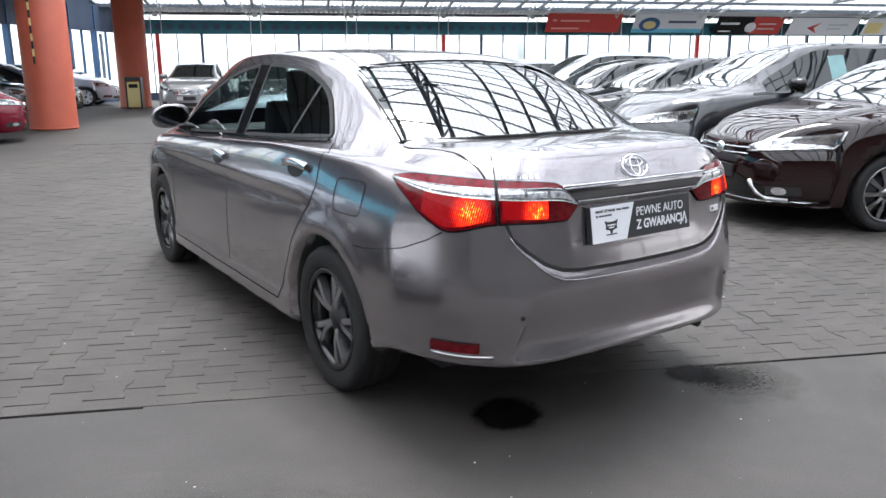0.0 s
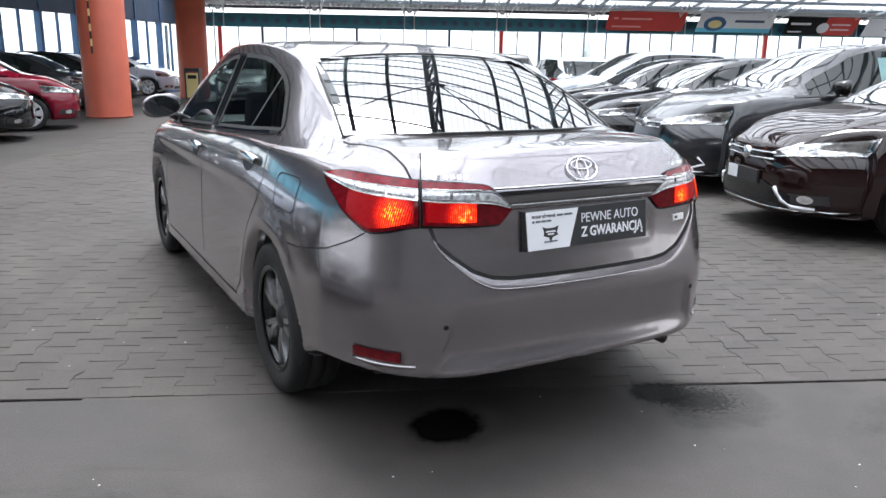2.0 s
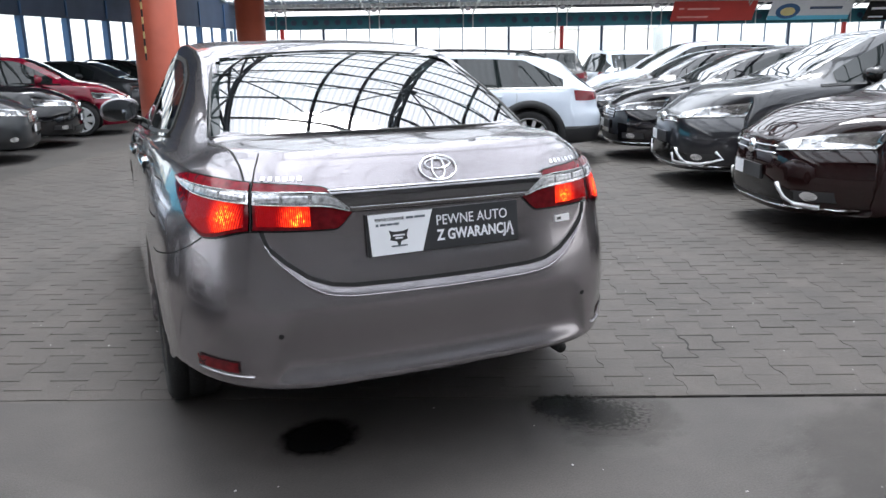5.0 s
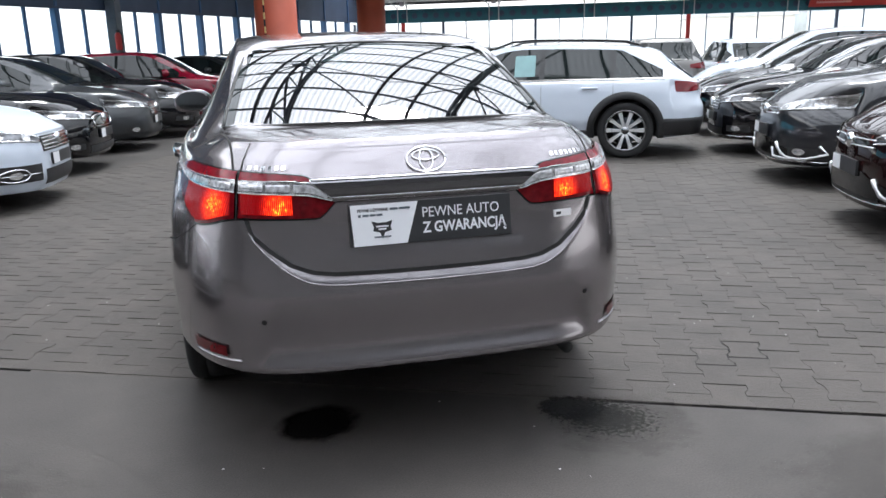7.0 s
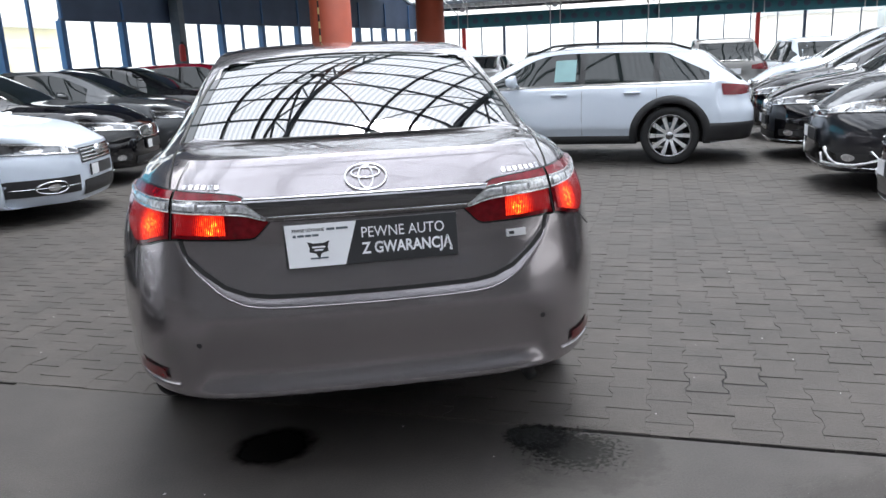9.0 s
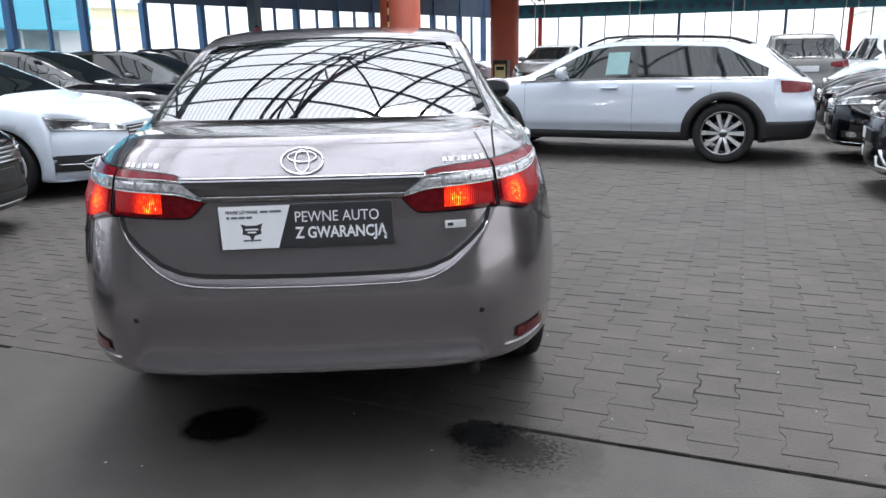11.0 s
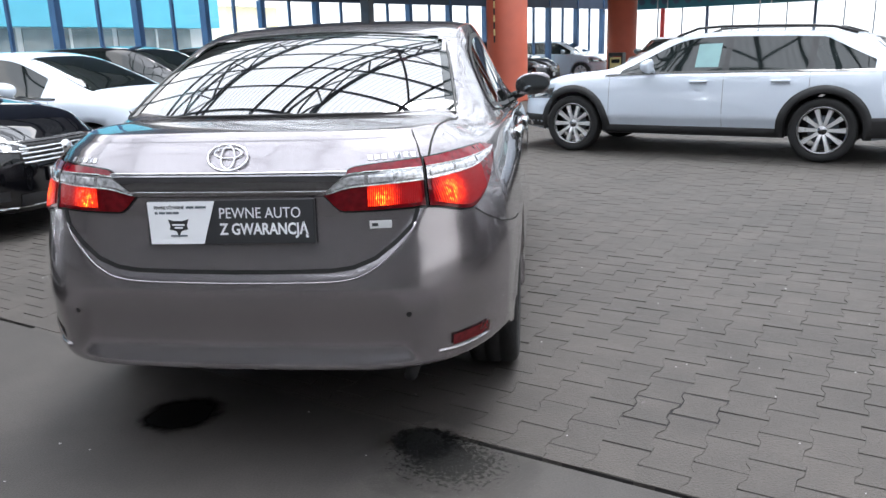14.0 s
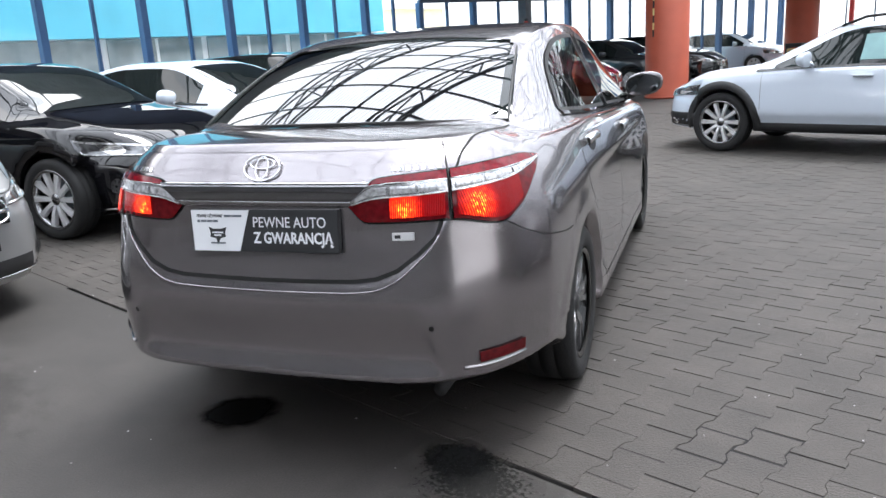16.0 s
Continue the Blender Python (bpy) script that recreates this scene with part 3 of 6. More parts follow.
def wheel_meshes(radius, width, spokes, style, rim_mat):
    key = (radius, width, spokes, style, rim_mat.name)
    if key in WHEELS:
        return WHEELS[key]
    rr = radius * (0.70 if style == "twin" else 0.735)
    w = width / 2
    tyre = lathe([(rr - 0.01, -w * 0.8), (rr + 0.015, -w * 0.96), (radius * 0.90, -w), (radius * 0.965, -w * 0.9), (radius * 0.995, -w * 0.7), (radius, -w * 0.35),
                  (radius * 0.985, -w * 0.32), (radius * 0.985, -w * 0.26), (radius, -w * 0.24), (radius, w * 0.24), (radius * 0.985, w * 0.26), (radius * 0.985, w * 0.32), (radius, w * 0.35),
                  (radius * 0.995, w * 0.7), (radius * 0.965, w * 0.9), (radius * 0.90, w), (rr + 0.015, w * 0.96), (rr - 0.01, w * 0.8)], 48)
    rim = lathe([(rr - 0.012, -w * 0.8), (rr * 0.9, -w * 0.7), (rr * 0.88, w * 0.4), (rr * 0.94, w * 0.7), (rr, w * 0.84), (rr + 0.006, w * 0.9), (rr - 0.006, w * 0.93), (rr - 0.02, w * 0.86)], 48)
    arms = bmesh.new()
    for i in range(spokes):
        a = 2 * math.pi * i / spokes
        for da in ((-0.21, 0.21) if style == "twin" else (0.0,)):
            hw = {"twin": 0.0125, "multi": 0.0185, "wide": 0.042}[style]
            q = []
            for r, k, x in ((0.03, 0.9, w * 0.60), (rr * 0.45, 0.8, w * 0.78), (rr * 0.95, 1.2, w * 0.76)):
                b = a + da * (0.35 + 0.65 * r / rr)
                c, t = math.cos(b), math.sin(b)
                for sg in (-1, 1):
                    for dx in (0, -0.035):
                        e = hw * k * (1.0 if dx == 0 else 1.35)
                        q.append(arms.verts.new((x + dx, r * c - sg * e * t, r * t + sg * e * c)))
            for j in (0, 4):
                for f in ((0, 2, 6, 4), (1, 5, 7, 3), (0, 4, 5, 1), (2, 3, 7, 6)):
                    arms.faces.new([q[j + k] for k in f])
    hub = lathe([(0.0, w * 0.72), (0.026, w * 0.72), (0.03, w * 0.68), (0.065, w * 0.60), (0.07, w * 0.4)], 20)
    disc = lathe([(0.0, 0.0), (rr * 0.62, 0.0), (rr * 0.62, 0.02), (0.0, 0.02)], 32)
    out = []
    for nm, bm, mat in (("tyre", tyre, M["rubber"]), ("rim", rim, M["gloss_black"] if style == "twin" else M["dark_alloy"] if style == "multi" else rim_mat), ("spokes", arms, rim_mat), ("hub_cap", hub, M["plastic"] if style == "twin" else M["dark_alloy"]), ("brake_disc", disc, M["steel"])):
        me = bpy.data.meshes.new(nm)
        bmesh.ops.recalc_face_normals(bm, faces=bm.faces[:])
        bm.to_mesh(me)
        bm.free()
        me.materials.append(mat)
        if nm != "spokes":
            me.shade_smooth()
        out.append((nm, me))
    WHEELS[key] = out
    return out


def add_wheels(car, p, rim_mat, spokes, style):
    for yc in p["axles"]:
        for sx in (-1, 1):
            hub = new("wheel")
            hub.parent = car
            hub.matrix_basis = pose(sx * (p["track"] / 2), yc, p["wheel"], 0, 0, 0 if sx > 0 else 180)
            for nm, me in wheel_meshes(p["wheel"], p["tyre"], spokes, style, rim_mat):
                ob = new(nm, me)
                ob.parent = hub


def form(kind, length, width, height, **k):
    """Profile lines of a body type, scaled to its size."""
    L, W, H = length, width / 2, height
    wb = k.get("base", 0.585 * L)
    fo = k.get("front_over", 0.53 * (L - wb))
    ro = L - wb - fo
    hood = k.get("hood", 0.66 * H)
    beltz = k.get("beltz", 0.66 * H)
    if kind == "sedan":
        top = [(0, 0.71 * H), (0.03 * L, 0.722 * H), (0.11 * L, 0.735 * H), (0.135 * L, 0.75 * H), (0.22 * L, 0.86 * H), (0.31 * L, 0.955 * H), (0.42 * L, H), (0.52 * L, 0.995 * H), (0.60 * L, 0.955 * H),
               (0.70 * L, 0.82 * H), (0.775 * L, 0.70 * H), (0.80 * L, 0.685 * H), (0.9 * L, hood - 0.03 * H), (0.96 * L, 0.575 * H), (L, 0.50 * H)]
    elif kind == "hatch":
        top = [(0, 0.70 * H), (0.03 * L, 0.80 * H), (0.06 * L, 0.90 * H), (0.10 * L, 0.965 * H), (0.3 * L, 0.995 * H), (0.42 * L, H), (0.54 * L, 0.975 * H), (0.66 * L, 0.83 * H), (0.76 * L, 0.69 * H),
               (0.79 * L, 0.675 * H), (0.9 * L, 0.625 * H), (0.96 * L, 0.56 * H), (L, 0.48 * H)]
    else:
        top = [(0, 0.64 * H), (0.03 * L, 0.72 * H), (0.07 * L, 0.84 * H), (0.11 * L, 0.925 * H), (0.15 * L, 0.955 * H), (0.3 * L, 0.99 * H), (0.46 * L, H), (0.56 * L, 0.97 * H), (0.66 * L, 0.83 * H), (0.735 * L, 0.715 * H),
               (0.76 * L, 0.70 * H), (0.88 * L, hood), (0.95 * L, 0.60 * H), (L, 0.52 * H)]
    wr = W * 0.66
    cab0, cab1 = (0.135, 0.775) if kind == "sedan" else (0.0, 0.745)
    if kind == "sedan":
        roofw = [(0, W * 0.76), (0.13 * L, W * 0.74), (0.3 * L, wr), (0.6 * L, wr), (0.775 * L, W * 0.76), (0.93 * L, W * 0.74), (L, W * 0.6)]
    else:
        roofw = [(0, W * 0.7), (0.08 * L, wr * 0.97), (0.3 * L, wr), (0.6 * L, wr), (0.76 * L, W * 0.76), (0.93 * L, W * 0.72), (L, W * 0.6)]
    cl = k.get("clear", 0.2)
    d = dict(length=L, top=top, roofw=roofw, wheel=k.get("wheel", 0.32), tyre=0.215, track=width - 0.235, axles=(ro, ro + wb),
             bot=[(0, cl + 0.1), (0.1 * L, cl), (0.9 * L, cl - 0.01), (L, cl)],
             half=[(0, 0.945 * W), (0.1 * L, 0.975 * W), (0.25 * L, W), (0.8 * L, W), (0.92 * L, 0.965 * W), (L, 0.89 * W)],
             belt=[(0, beltz), (0.5 * L, beltz - 0.01), (0.7 * L, beltz - 0.04), (0.9 * L, 0.585 * H), (L, 0.48 * H)],
             inset=[(0, 0.06), (0.2 * L, 0.05), (0.5 * L, 0.035), (0.9 * L, 0.06), (L, 0.07)],
             rear=[(0.2, 0.08), (0.35, 0.03), (0.5, 0.0), (0.62, 0.0), (0.7, 0.04), (1.0, 0.08), (1.2, 0.2), (H, 0.3)],
             nose=[(0.15, 0.06), (0.3, 0.0), (0.5, 0.0), (0.7, 0.03), (0.8, 0.10), (1.0, 0.25)],
             plan=((0.04, 0.36), (0.08, 0.52)))
    d.update(k.get("over", {}))
    return d


def common_car(name, p, kind, mat, m, label, category="car", rim=None, spokes=7, style="wide", trim="gloss_black", cladding=False, grille="bars", rails=False, group="", plate=True, lip=False, fog_trim=False, ring_fog=False, lamp_kind="dark", sheet=None):
    """A parked car with its lamps, panes, wheels, mirrors and handles."""
    car = empty(name, m, label, category, group)
    L, H, W = p["length"], max(z for _, z in p["top"]), max(w for _, w in p["half"])
    sh = Shell(p, 1.1)
    top = curve(p["top"])
    belt = curve(p["belt"])
    # panes
    for sx in (-1, 1):
        if kind == "sedan":
            bays = ((0.20 * L, 0.395 * L), (0.41 * L, 0.60 * L))
        elif kind == "hatch":
            bays = ((0.08 * L, 0.20 * L), (0.215 * L, 0.40 * L), (0.415 * L, 0.61 * L))
        else:
            bays = ((0.115 * L, 0.235 * L), (0.25 * L, 0.42 * L), (0.435 * L, 0.625 * L))
        gaps = [(bays[i][1], bays[i + 1][0]) for i in range(len(bays) - 1)]
        for a, b in bays + tuple(gaps):
            rows = []
            for y in span(a, b + (0.062 * L if b == bays[-1][1] else 0.0), 12):
                lo = belt(y) + 0.03
                hi = min(top(y) - (0.068 if kind == "wagon" else 0.08), top(min(L, y + 0.16)) - 0.05)
                t0 = (y - bays[0][0]) / max(0.01, 0.16 * L)
                hi = lo + max(0.02, (hi - lo)) * min(1, 0.12 + t0 * 1.0 if kind == "sedan" else 0.35 + t0)
                rows.append([sh.side(sx, y, z, 0.004) for z in span(lo, hi, 6)])
            patch(rows, M["gloss_black"] if (a, b) in gaps else M["side_glass"], "door_pillar" if (a, b) in gaps else "side_window", car)
        rows = []
        for y in span(bays[0][0] - 0.02, bays[-1][1] + 0.1 * L, 20):
            rows.append([sh.side(sx, y, z, 0.009) for z in (belt(y) + 0.008, belt(y) + 0.028)])
        patch(rows, M[trim], "window_trim", car)
        for y in (bays[-2][0] + 0.03 * L, bays[-1][0] + 0.03 * L):
            z = belt(y) - 0.085
            rows = [[sh.side(sx, yy, zz, o) for zz, o in ((z - 0.014, 0.004), (z - 0.01, 0.035), (z + 0.01, 0.035), (z + 0.014, 0.004))] for yy in span(y, y + 0.19, 6)]
            patch(rows, mat, "door_handle", car)
        for y in (bays[-2][0] - 0.01 * L, bays[-1][0] - 0.008 * L, bays[-1][1] + 0.085 * L):
            rows = [[sh.side(sx, y - 0.002, z, 0.0015), sh.side(sx, y + 0.002, z, 0.0015)] for z in span(0.30, belt(y), 10)]
            patch(rows, M["seam"], "door_gap", car)
        if sheet and sx < 0:
            ya, yb = sheet
            rows = [[sh.side(sx, y * L, belt(y * L) + 0.03 + (top(y * L) - 0.14 - belt(y * L)) * t, 0.0075) for t in span(0.12, 0.9, 4)] for y in span(ya, yb, 4)]
            patch(rows, M["sheet"], "price_sheet", car, "pale price sheet in the window")
        # mirror
        my = bays[-1][1] - (0.028 if kind == "wagon" else 0.005) * L
        at = sh.side(sx, my, belt(my) + 0.02)
        if at is not None:
            bm = bmesh.new()
            bmesh.ops.create_uvsphere(bm, u_segments=14, v_segments=9, radius=1)
            for v in bm.verts:
                x, y, z = (math.copysign(abs(c) ** 0.75, c) for c in v.co)
                v.co = Vector((at.x + sx * 0.13 + x * 0.125, my + 0.02 + y * (0.10 if y > 0 else 0.03), at.z + 0.085 + z * 0.08 * (1 - 0.2 * y)))
            tube(bm, (at.x - sx * 0.02, my, at.z), (at.x + sx * 0.08, my, at.z + 0.05), 0.022)
            part("wing_mirror", bm, M["gloss_black"] if mat in (M["black"], M["navy"]) else mat, car, smooth=True)
        # lamps: a dark housing, a bright line along its top, two round reflectors
        zc = 0.455 * H
        tall = 1.45 if lamp_kind == "dark" else 1.6
        lamp_lo = lambda t: zc - 0.030 + 0.045 * t + 0.05 * max(0.0, (t - 0.8) / 0.2) ** 2
        lamp_hi = lambda t: zc + 0.022 + 0.088 * tall * t ** 0.8
        rows = []
        for x in span(0.42 * W, 0.91 * W, 24):
            t = (x - 0.42 * W) / (0.49 * W)
            rows.append([sh.front(sx * x, z, 0.008) for z in span(lamp_lo(t), lamp_hi(t), 9)])
        lamp = patch(rows, M["lamp_dark" if lamp_kind == "dark" else "lamp_smoke"], "headlamp", car, "headlamp with bright reflectors")
        rows = []
        for x in span(0.43 * W, 0.90 * W, 12):
            t = (x - 0.42 * W) / (0.49 * W)
            zt = lamp_hi(t)
            rows.append([sh.front(sx * x, z, 0.012) for z in span(zt - 0.019, zt - 0.004, 3)])
        patch(rows, M["lamp_clear"], "light_strip", lamp)
        bead([q for q in (sh.front(sx * (0.44 + 0.46 * t) * W, lamp_lo(t) + 0.008, 0.010) for t in span(0.0, 0.95, 12)) if q is not None], 0.007, M["lamp_clear"], "light_strip", lamp)
        for k in (0.57, 0.73):
            t = (k - 0.42) / 0.49
            cz, r1 = (lamp_lo(t) + lamp_hi(t)) / 2 - 0.004, 0.36 * (lamp_hi(t) - lamp_lo(t))
            rows = [[sh.front(sx * k * W + r * math.cos(a), cz + r * math.sin(a), o) for r, o in ((0.002, 0.009), (0.45 * r1, 0.010), (0.8 * r1, 0.012), (r1, 0.016))] for a in span(0, 6.2832, 19)]
            patch(rows, M["lamp_clear"], "reflector", lamp)
        f0, f1, f2, f3 = (0.48, 0.92, 0.27, 0.425) if ring_fog else (0.62, 0.80, 0.30, 0.375)
        rows = [[sh.front(sx * x, z, 0.009) for z in span(f2, f3, 8)] for x in span(f0 * W, f1 * W, 16)]
        fog = patch(rows, M["plastic"], "fog_lamp_recess", car)
        fx, fz = 0.71 * W, 0.338
        rows = [[sh.front(sx * fx + r * math.cos(a), fz + r * math.sin(a), 0.014) for r in (0.002, 0.02, 0.034)] for a in span(0, 6.2832, 15)]
        patch(rows, M["lamp_clear"], "fog_lamp", fog)
        if ring_fog:
            ring = [sh.front(sx * fx + 0.078 * math.cos(a), fz + 0.056 * math.sin(a), 0.016) for a in span(0, 6.2832, 21)]
            bead([q for q in ring if q is not None], 0.008, M["chrome"], "fog_ring", fog)
            bead([q for q in (sh.front(sx * x, fz, 0.010) for x in span(0.50 * W, 0.90 * W, 10)) if q is not None], 0.006, M["chrome"], "fog_bar", fog)
        if fog_trim:
            q = [sh.front(sx * x, z, 0.012) for x, z in ((0.44 * W, 0.36), (0.46 * W, 0.28), (0.60 * W, 0.265), (0.74 * W, 0.275), (0.83 * W, 0.33), (0.81 * W, 0.40))]
            bead([c for c in q if c is not None], 0.016, M["alloy"], "intake_trim", fog)
        zt = 0.62 * H if kind != "sedan" else 0.615 * H
        rows = [[sh.corner((sx * 0.35 * W, 0.8), az, z, 0.006) for z in span(zt - 0.055 - 0.02 * math.sin(3.14 * (az - 12) / 50), zt + 0.02 + 0.045 * math.sin(1.57 * (az - 12) / 50), 5)] for az in span(12, 50 if kind == "wagon" else 62, 12)]
        patch(rows, M["lamp_red"], "tail_lamp", car)
    # screens
    y0, y1 = (0.60, 0.765) if kind == "sedan" else ((0.55, 0.75) if kind == "hatch" else (0.565, 0.735))
    ww = curve(p["roofw"])
    rows = [[sh.above(x * (ww(y * L) - 0.035), y * L, 0.004) for x in span(-1, 1, 13)] for y in span(y0 + 0.005, y1, 12)]
    patch(rows, M["dark_glass"], "windscreen", car)
    if kind == "sedan":
        rows = [[sh.above(x * (ww(y * L) - 0.05), y * L, 0.004) for x in span(-1, 1, 13)] for y in span(0.14, 0.30, 10)]
    else:
        rows = [[sh.back(x * (ww(0.04 * L) - 0.06), z, 0.004) for x in span(-1, 1, 11)] for z in span(0.68 * H, 0.92 * H, 8)]
    patch(rows, M["side_glass"], "rear_window", car)
    # nose
    zg = 0.42 * H
    gw = 0.50 if grille == "wide" else 0.41
    g0, g1 = (zg - 0.005, zg + 0.045) if grille == "slim" else (zg - 0.07, zg + 0.075)
    rows = [[sh.front(x, z, 0.006) for z in span(g0, g1, 7)] for x in span(-gw * W, gw * W, 25)]
    gr = patch(rows, M["gloss_black"], "grille", car)
    if grille in ("bars", "wide"):
        for i in range(4):
            z = zg - 0.05 + 0.034 * i
            rows = [[sh.front(x, z + dz, o) for dz, o in ((-0.008, 0.003), (-0.004, 0.014), (0.004, 0.014), (0.008, 0.003))] for x in span(-(gw - 0.01) * W, (gw - 0.01) * W, 13)]
            patch(rows, M["chrome"], "grille_bar", gr)
    elif grille == "slim":
        for z in (zg + 0.045, zg - 0.005):
            bead([q for q in (sh.front(x, z + 0.02 * abs(x) / W, 0.008) for x in span(-0.44 * W, 0.44 * W, 17)) if q is not None], 0.007, M["chrome"], "grille_strip", gr)
        rows = [[sh.front(x, z, 0.010) for z in span(0.285, 0.45 - 0.30 * max(0.0, abs(x) / W - 0.35), 9)] for x in span(-0.64 * W, 0.64 * W, 31)]
        low = patch(rows, M["gloss_black"], "lower_grille", car, "black lower grille")
        for sx in (-1, 1):
            bead([q for q in (sh.front(sx * x * W, z, 0.008) for x, z in ((0.50, 0.415), (0.53, 0.37), (0.575, 0.315), (0.64, 0.275), (0.74, 0.262))) if q is not None], 0.017, M["alloy"], "grille_blade", low)
    else:
        ring = [sh.front(gw * W * math.copysign(abs(math.cos(a)) ** 0.5, math.cos(a)), zg + 0.0025 + 0.073 * math.copysign(abs(math.sin(a)) ** 0.5, math.sin(a)), 0.008) for a in span(0, 6.2832, 33)]
        bead(ring, 0.009, M["chrome"], "grille_frame", gr)
        if grille == "mesh":
            bead([sh.front(x, zg, 0.012) for x in span(-gw * W, gw * W, 13)], 0.012, M["chrome"], "grille_bar", gr)
    if lip:
        bead([q for q in (sh.front(x, p["bot"][-1][1] + 0.045, 0.004) for x in span(-0.86 * W, 0.86 * W, 25)) if q is not None], 0.008, M["chrome"], "bumper_lip", car, "chrome strip along the bumper")
    hb = 0.775 * L if kind == "sedan" else 0.75 * L
    for sx in (-1, 1):
        gap_line(sh, lambda x, y, o: sh.above(x, y, o), [(sx * 0.74 * W, hb), (sx * 0.73 * W, 0.88 * L), (sx * 0.60 * W, 0.955 * L)], 0.006, "bonnet_gap", car)
    rows = [[sh.front(x, z, 0.008) for z in span(p["bot"][-1][1] + 0.05, 0.36 if ring_fog else 0.34, 7)] for x in span(-(0.42 if ring_fog else 0.55) * W, (0.42 if ring_fog else 0.55) * W, 23)]
    patch(rows, M["plastic"], "lower_intake", car)
    c = sh.front(0, zg + 0.02, 0.018)
    if c is not None:
        bm = lathe([(0.0, 0.012), (0.045, 0.012), (0.055, 0.0), (0.055, -0.02)], 20, "Z")
        bmesh.ops.rotate(bm, verts=bm.verts[:], cent=(0, 0, 0), matrix=Matrix.Rotation(radians(-90), 3, "X"))
        bmesh.ops.translate(bm, verts=bm.verts[:], vec=c)
        part("badge", bm, M["chrome"], car, smooth=True)
    if plate:
        c = sh.front(0, 0.335 * H - 0.03, 0.0)
        y = c.y + 0.012
        pl = part("plate_holder", slab(-0.26, 0.26, y - 0.012, y + 0.006, c.z - 0.055, c.z + 0.055, 0.003), M["plate_dark"], car)
        part("plate_panel", slab(0.09, 0.258, y + 0.006, y + 0.009, c.z - 0.052, c.z + 0.052), M["plate"], pl)
    c = sh.back(0, 0.56 * H, 0.0)
    if c is not None:
        part("rear_plate", slab(-0.26, 0.26, c.y - 0.014, c.y + 0.01, c.z - 0.055, c.z + 0.055, 0.003), M["plate"], car)
    if rails:
        for sx in (-1, 1):
            bm = bmesh.new()
            ys = span(0.16 * L, 0.56 * L, 9)
            q = [Vector((sx * (ww(y) - 0.05), y, top(y) + (0.045 if 0 < i < 8 else -0.01))) for i, y in enumerate(ys)]
            sweep(bm, q, 0.016, 8)
            part("roof_rail", bm, M["gloss_black"] if cladding else M["alloy"], car, smooth=True)
    R = p["wheel"] + 0.055
    sh.cut_arches(R, p["axles"], p["wheel"])
    if cladding:
        for sx in (-1, 1):
            zb = p["bot"][1][1]
            rows = [[sh.corner((sx * 0.35 * W, 0.8), az, z, o) for z, o in ((zb + 0.035, 0.004), *((z, 0.016) for z in span(zb + 0.05, 0.475, 7)), (0.49, 0.003))] for az in span(0, 67, 20)]
            patch(rows, M["plastic"], "bumper_cladding", car, "dark grey plastic bumper cladding")
            rows = [[sh.side(sx, y, z, o) for z, o in ((zb + 0.01, 0.004), (zb + 0.03, 0.016), (zb + 0.095, 0.012), (zb + 0.11, 0.002))] for y in span(p["axles"][0] + R + 0.05, p["axles"][1] - R - 0.05, 14)]
            patch(rows, M["plastic"], "sill_cladding", car, "dark grey plastic sill cladding")
            rows = []
            for az in span(18, 62, 16):
                d = Vector((sx * math.sin(radians(az)), math.cos(radians(az)), 0))
                row = []
                for z, o in ((zb + 0.05, 0.004), *((z, 0.014) for z in span(zb + 0.06, 0.43, 6)), (0.445, 0.003)):
                    loc, nor = sh.hit(Vector((sx * 0.3 * W, L - 0.9, z)) + d * 3, -d)
                    row.append(loc + nor * o if loc else None)
                rows.append(row)
            patch(rows, M["plastic"], "front_cladding", car, "dark grey plastic bumper cladding")
        for yc in p["axles"]:
            for sx in (-1, 1):
                rows = []
                for a in span(-12, 192, 26):
                    row = []
                    for r, o in ((R - 0.012, -0.05), (R - 0.010, 0.004), (R + 0.002, 0.020), (R + 0.072, 0.016), (R + 0.080, 0.002)):
                        row.append(sh.side(sx, yc + r * math.cos(radians(a)), max(p["bot"][1][1] + 0.02, p["wheel"] + r * math.sin(radians(a))), o))
                    rows.append(row)
                patch(rows, M["plastic"], "arch_cladding", car, "dark grey plastic arch cladding")
    well = bmesh.new()
    box(well, -W + 0.24, W - 0.24, 0.5, L - 0.5, p["bot"][1][1] + 0.01, 0.60)
    part("underbody", well, M["plastic"], car)
    part("body", sh.bm, mat, car, smooth=True)
    add_wheels(car, p, rim or M["alloy"], spokes, style)
    return car


def hall(u, v, turn=0.0):
    return HALL @ pose(u, v, 0, 0, 0, turn)


def park(front_u, v, facing, length, skew=0.0):
    """The pose of a car whose nose stands at front_u, facing along +u or -u."""
    if facing > 0:
        return hall(front_u, v, -90 + skew) @ pose(0, -length, 0)
    return hall(front_u, v, 90 + skew) @ pose(0, -length, 0)


# ---- floor, walls, roof ----
def flat(name, u0, u1, v0, v1, z, mat, label, category):
    bm = bmesh.new()
    f = [bm.verts.new((u0, v0, z)), bm.verts.new((u1, v0, z)), bm.verts.new((u1, v1, z)), bm.verts.new((u0, v1, z))]
    bm.faces.new(f)
    ob = part(name, bm, mat)
    ob.matrix_basis = HALL
    return tagged(ob, label, category, kind="structure")


flat("ground", -700, 700, -700, 700, -0.05, M["outside"], "pale paved ground outside the hall", "ground")
JOINT = 0.47        # v of the gap between the smooth floor and the pavers
PAVE = (-5.4, 6.3, 12.2)

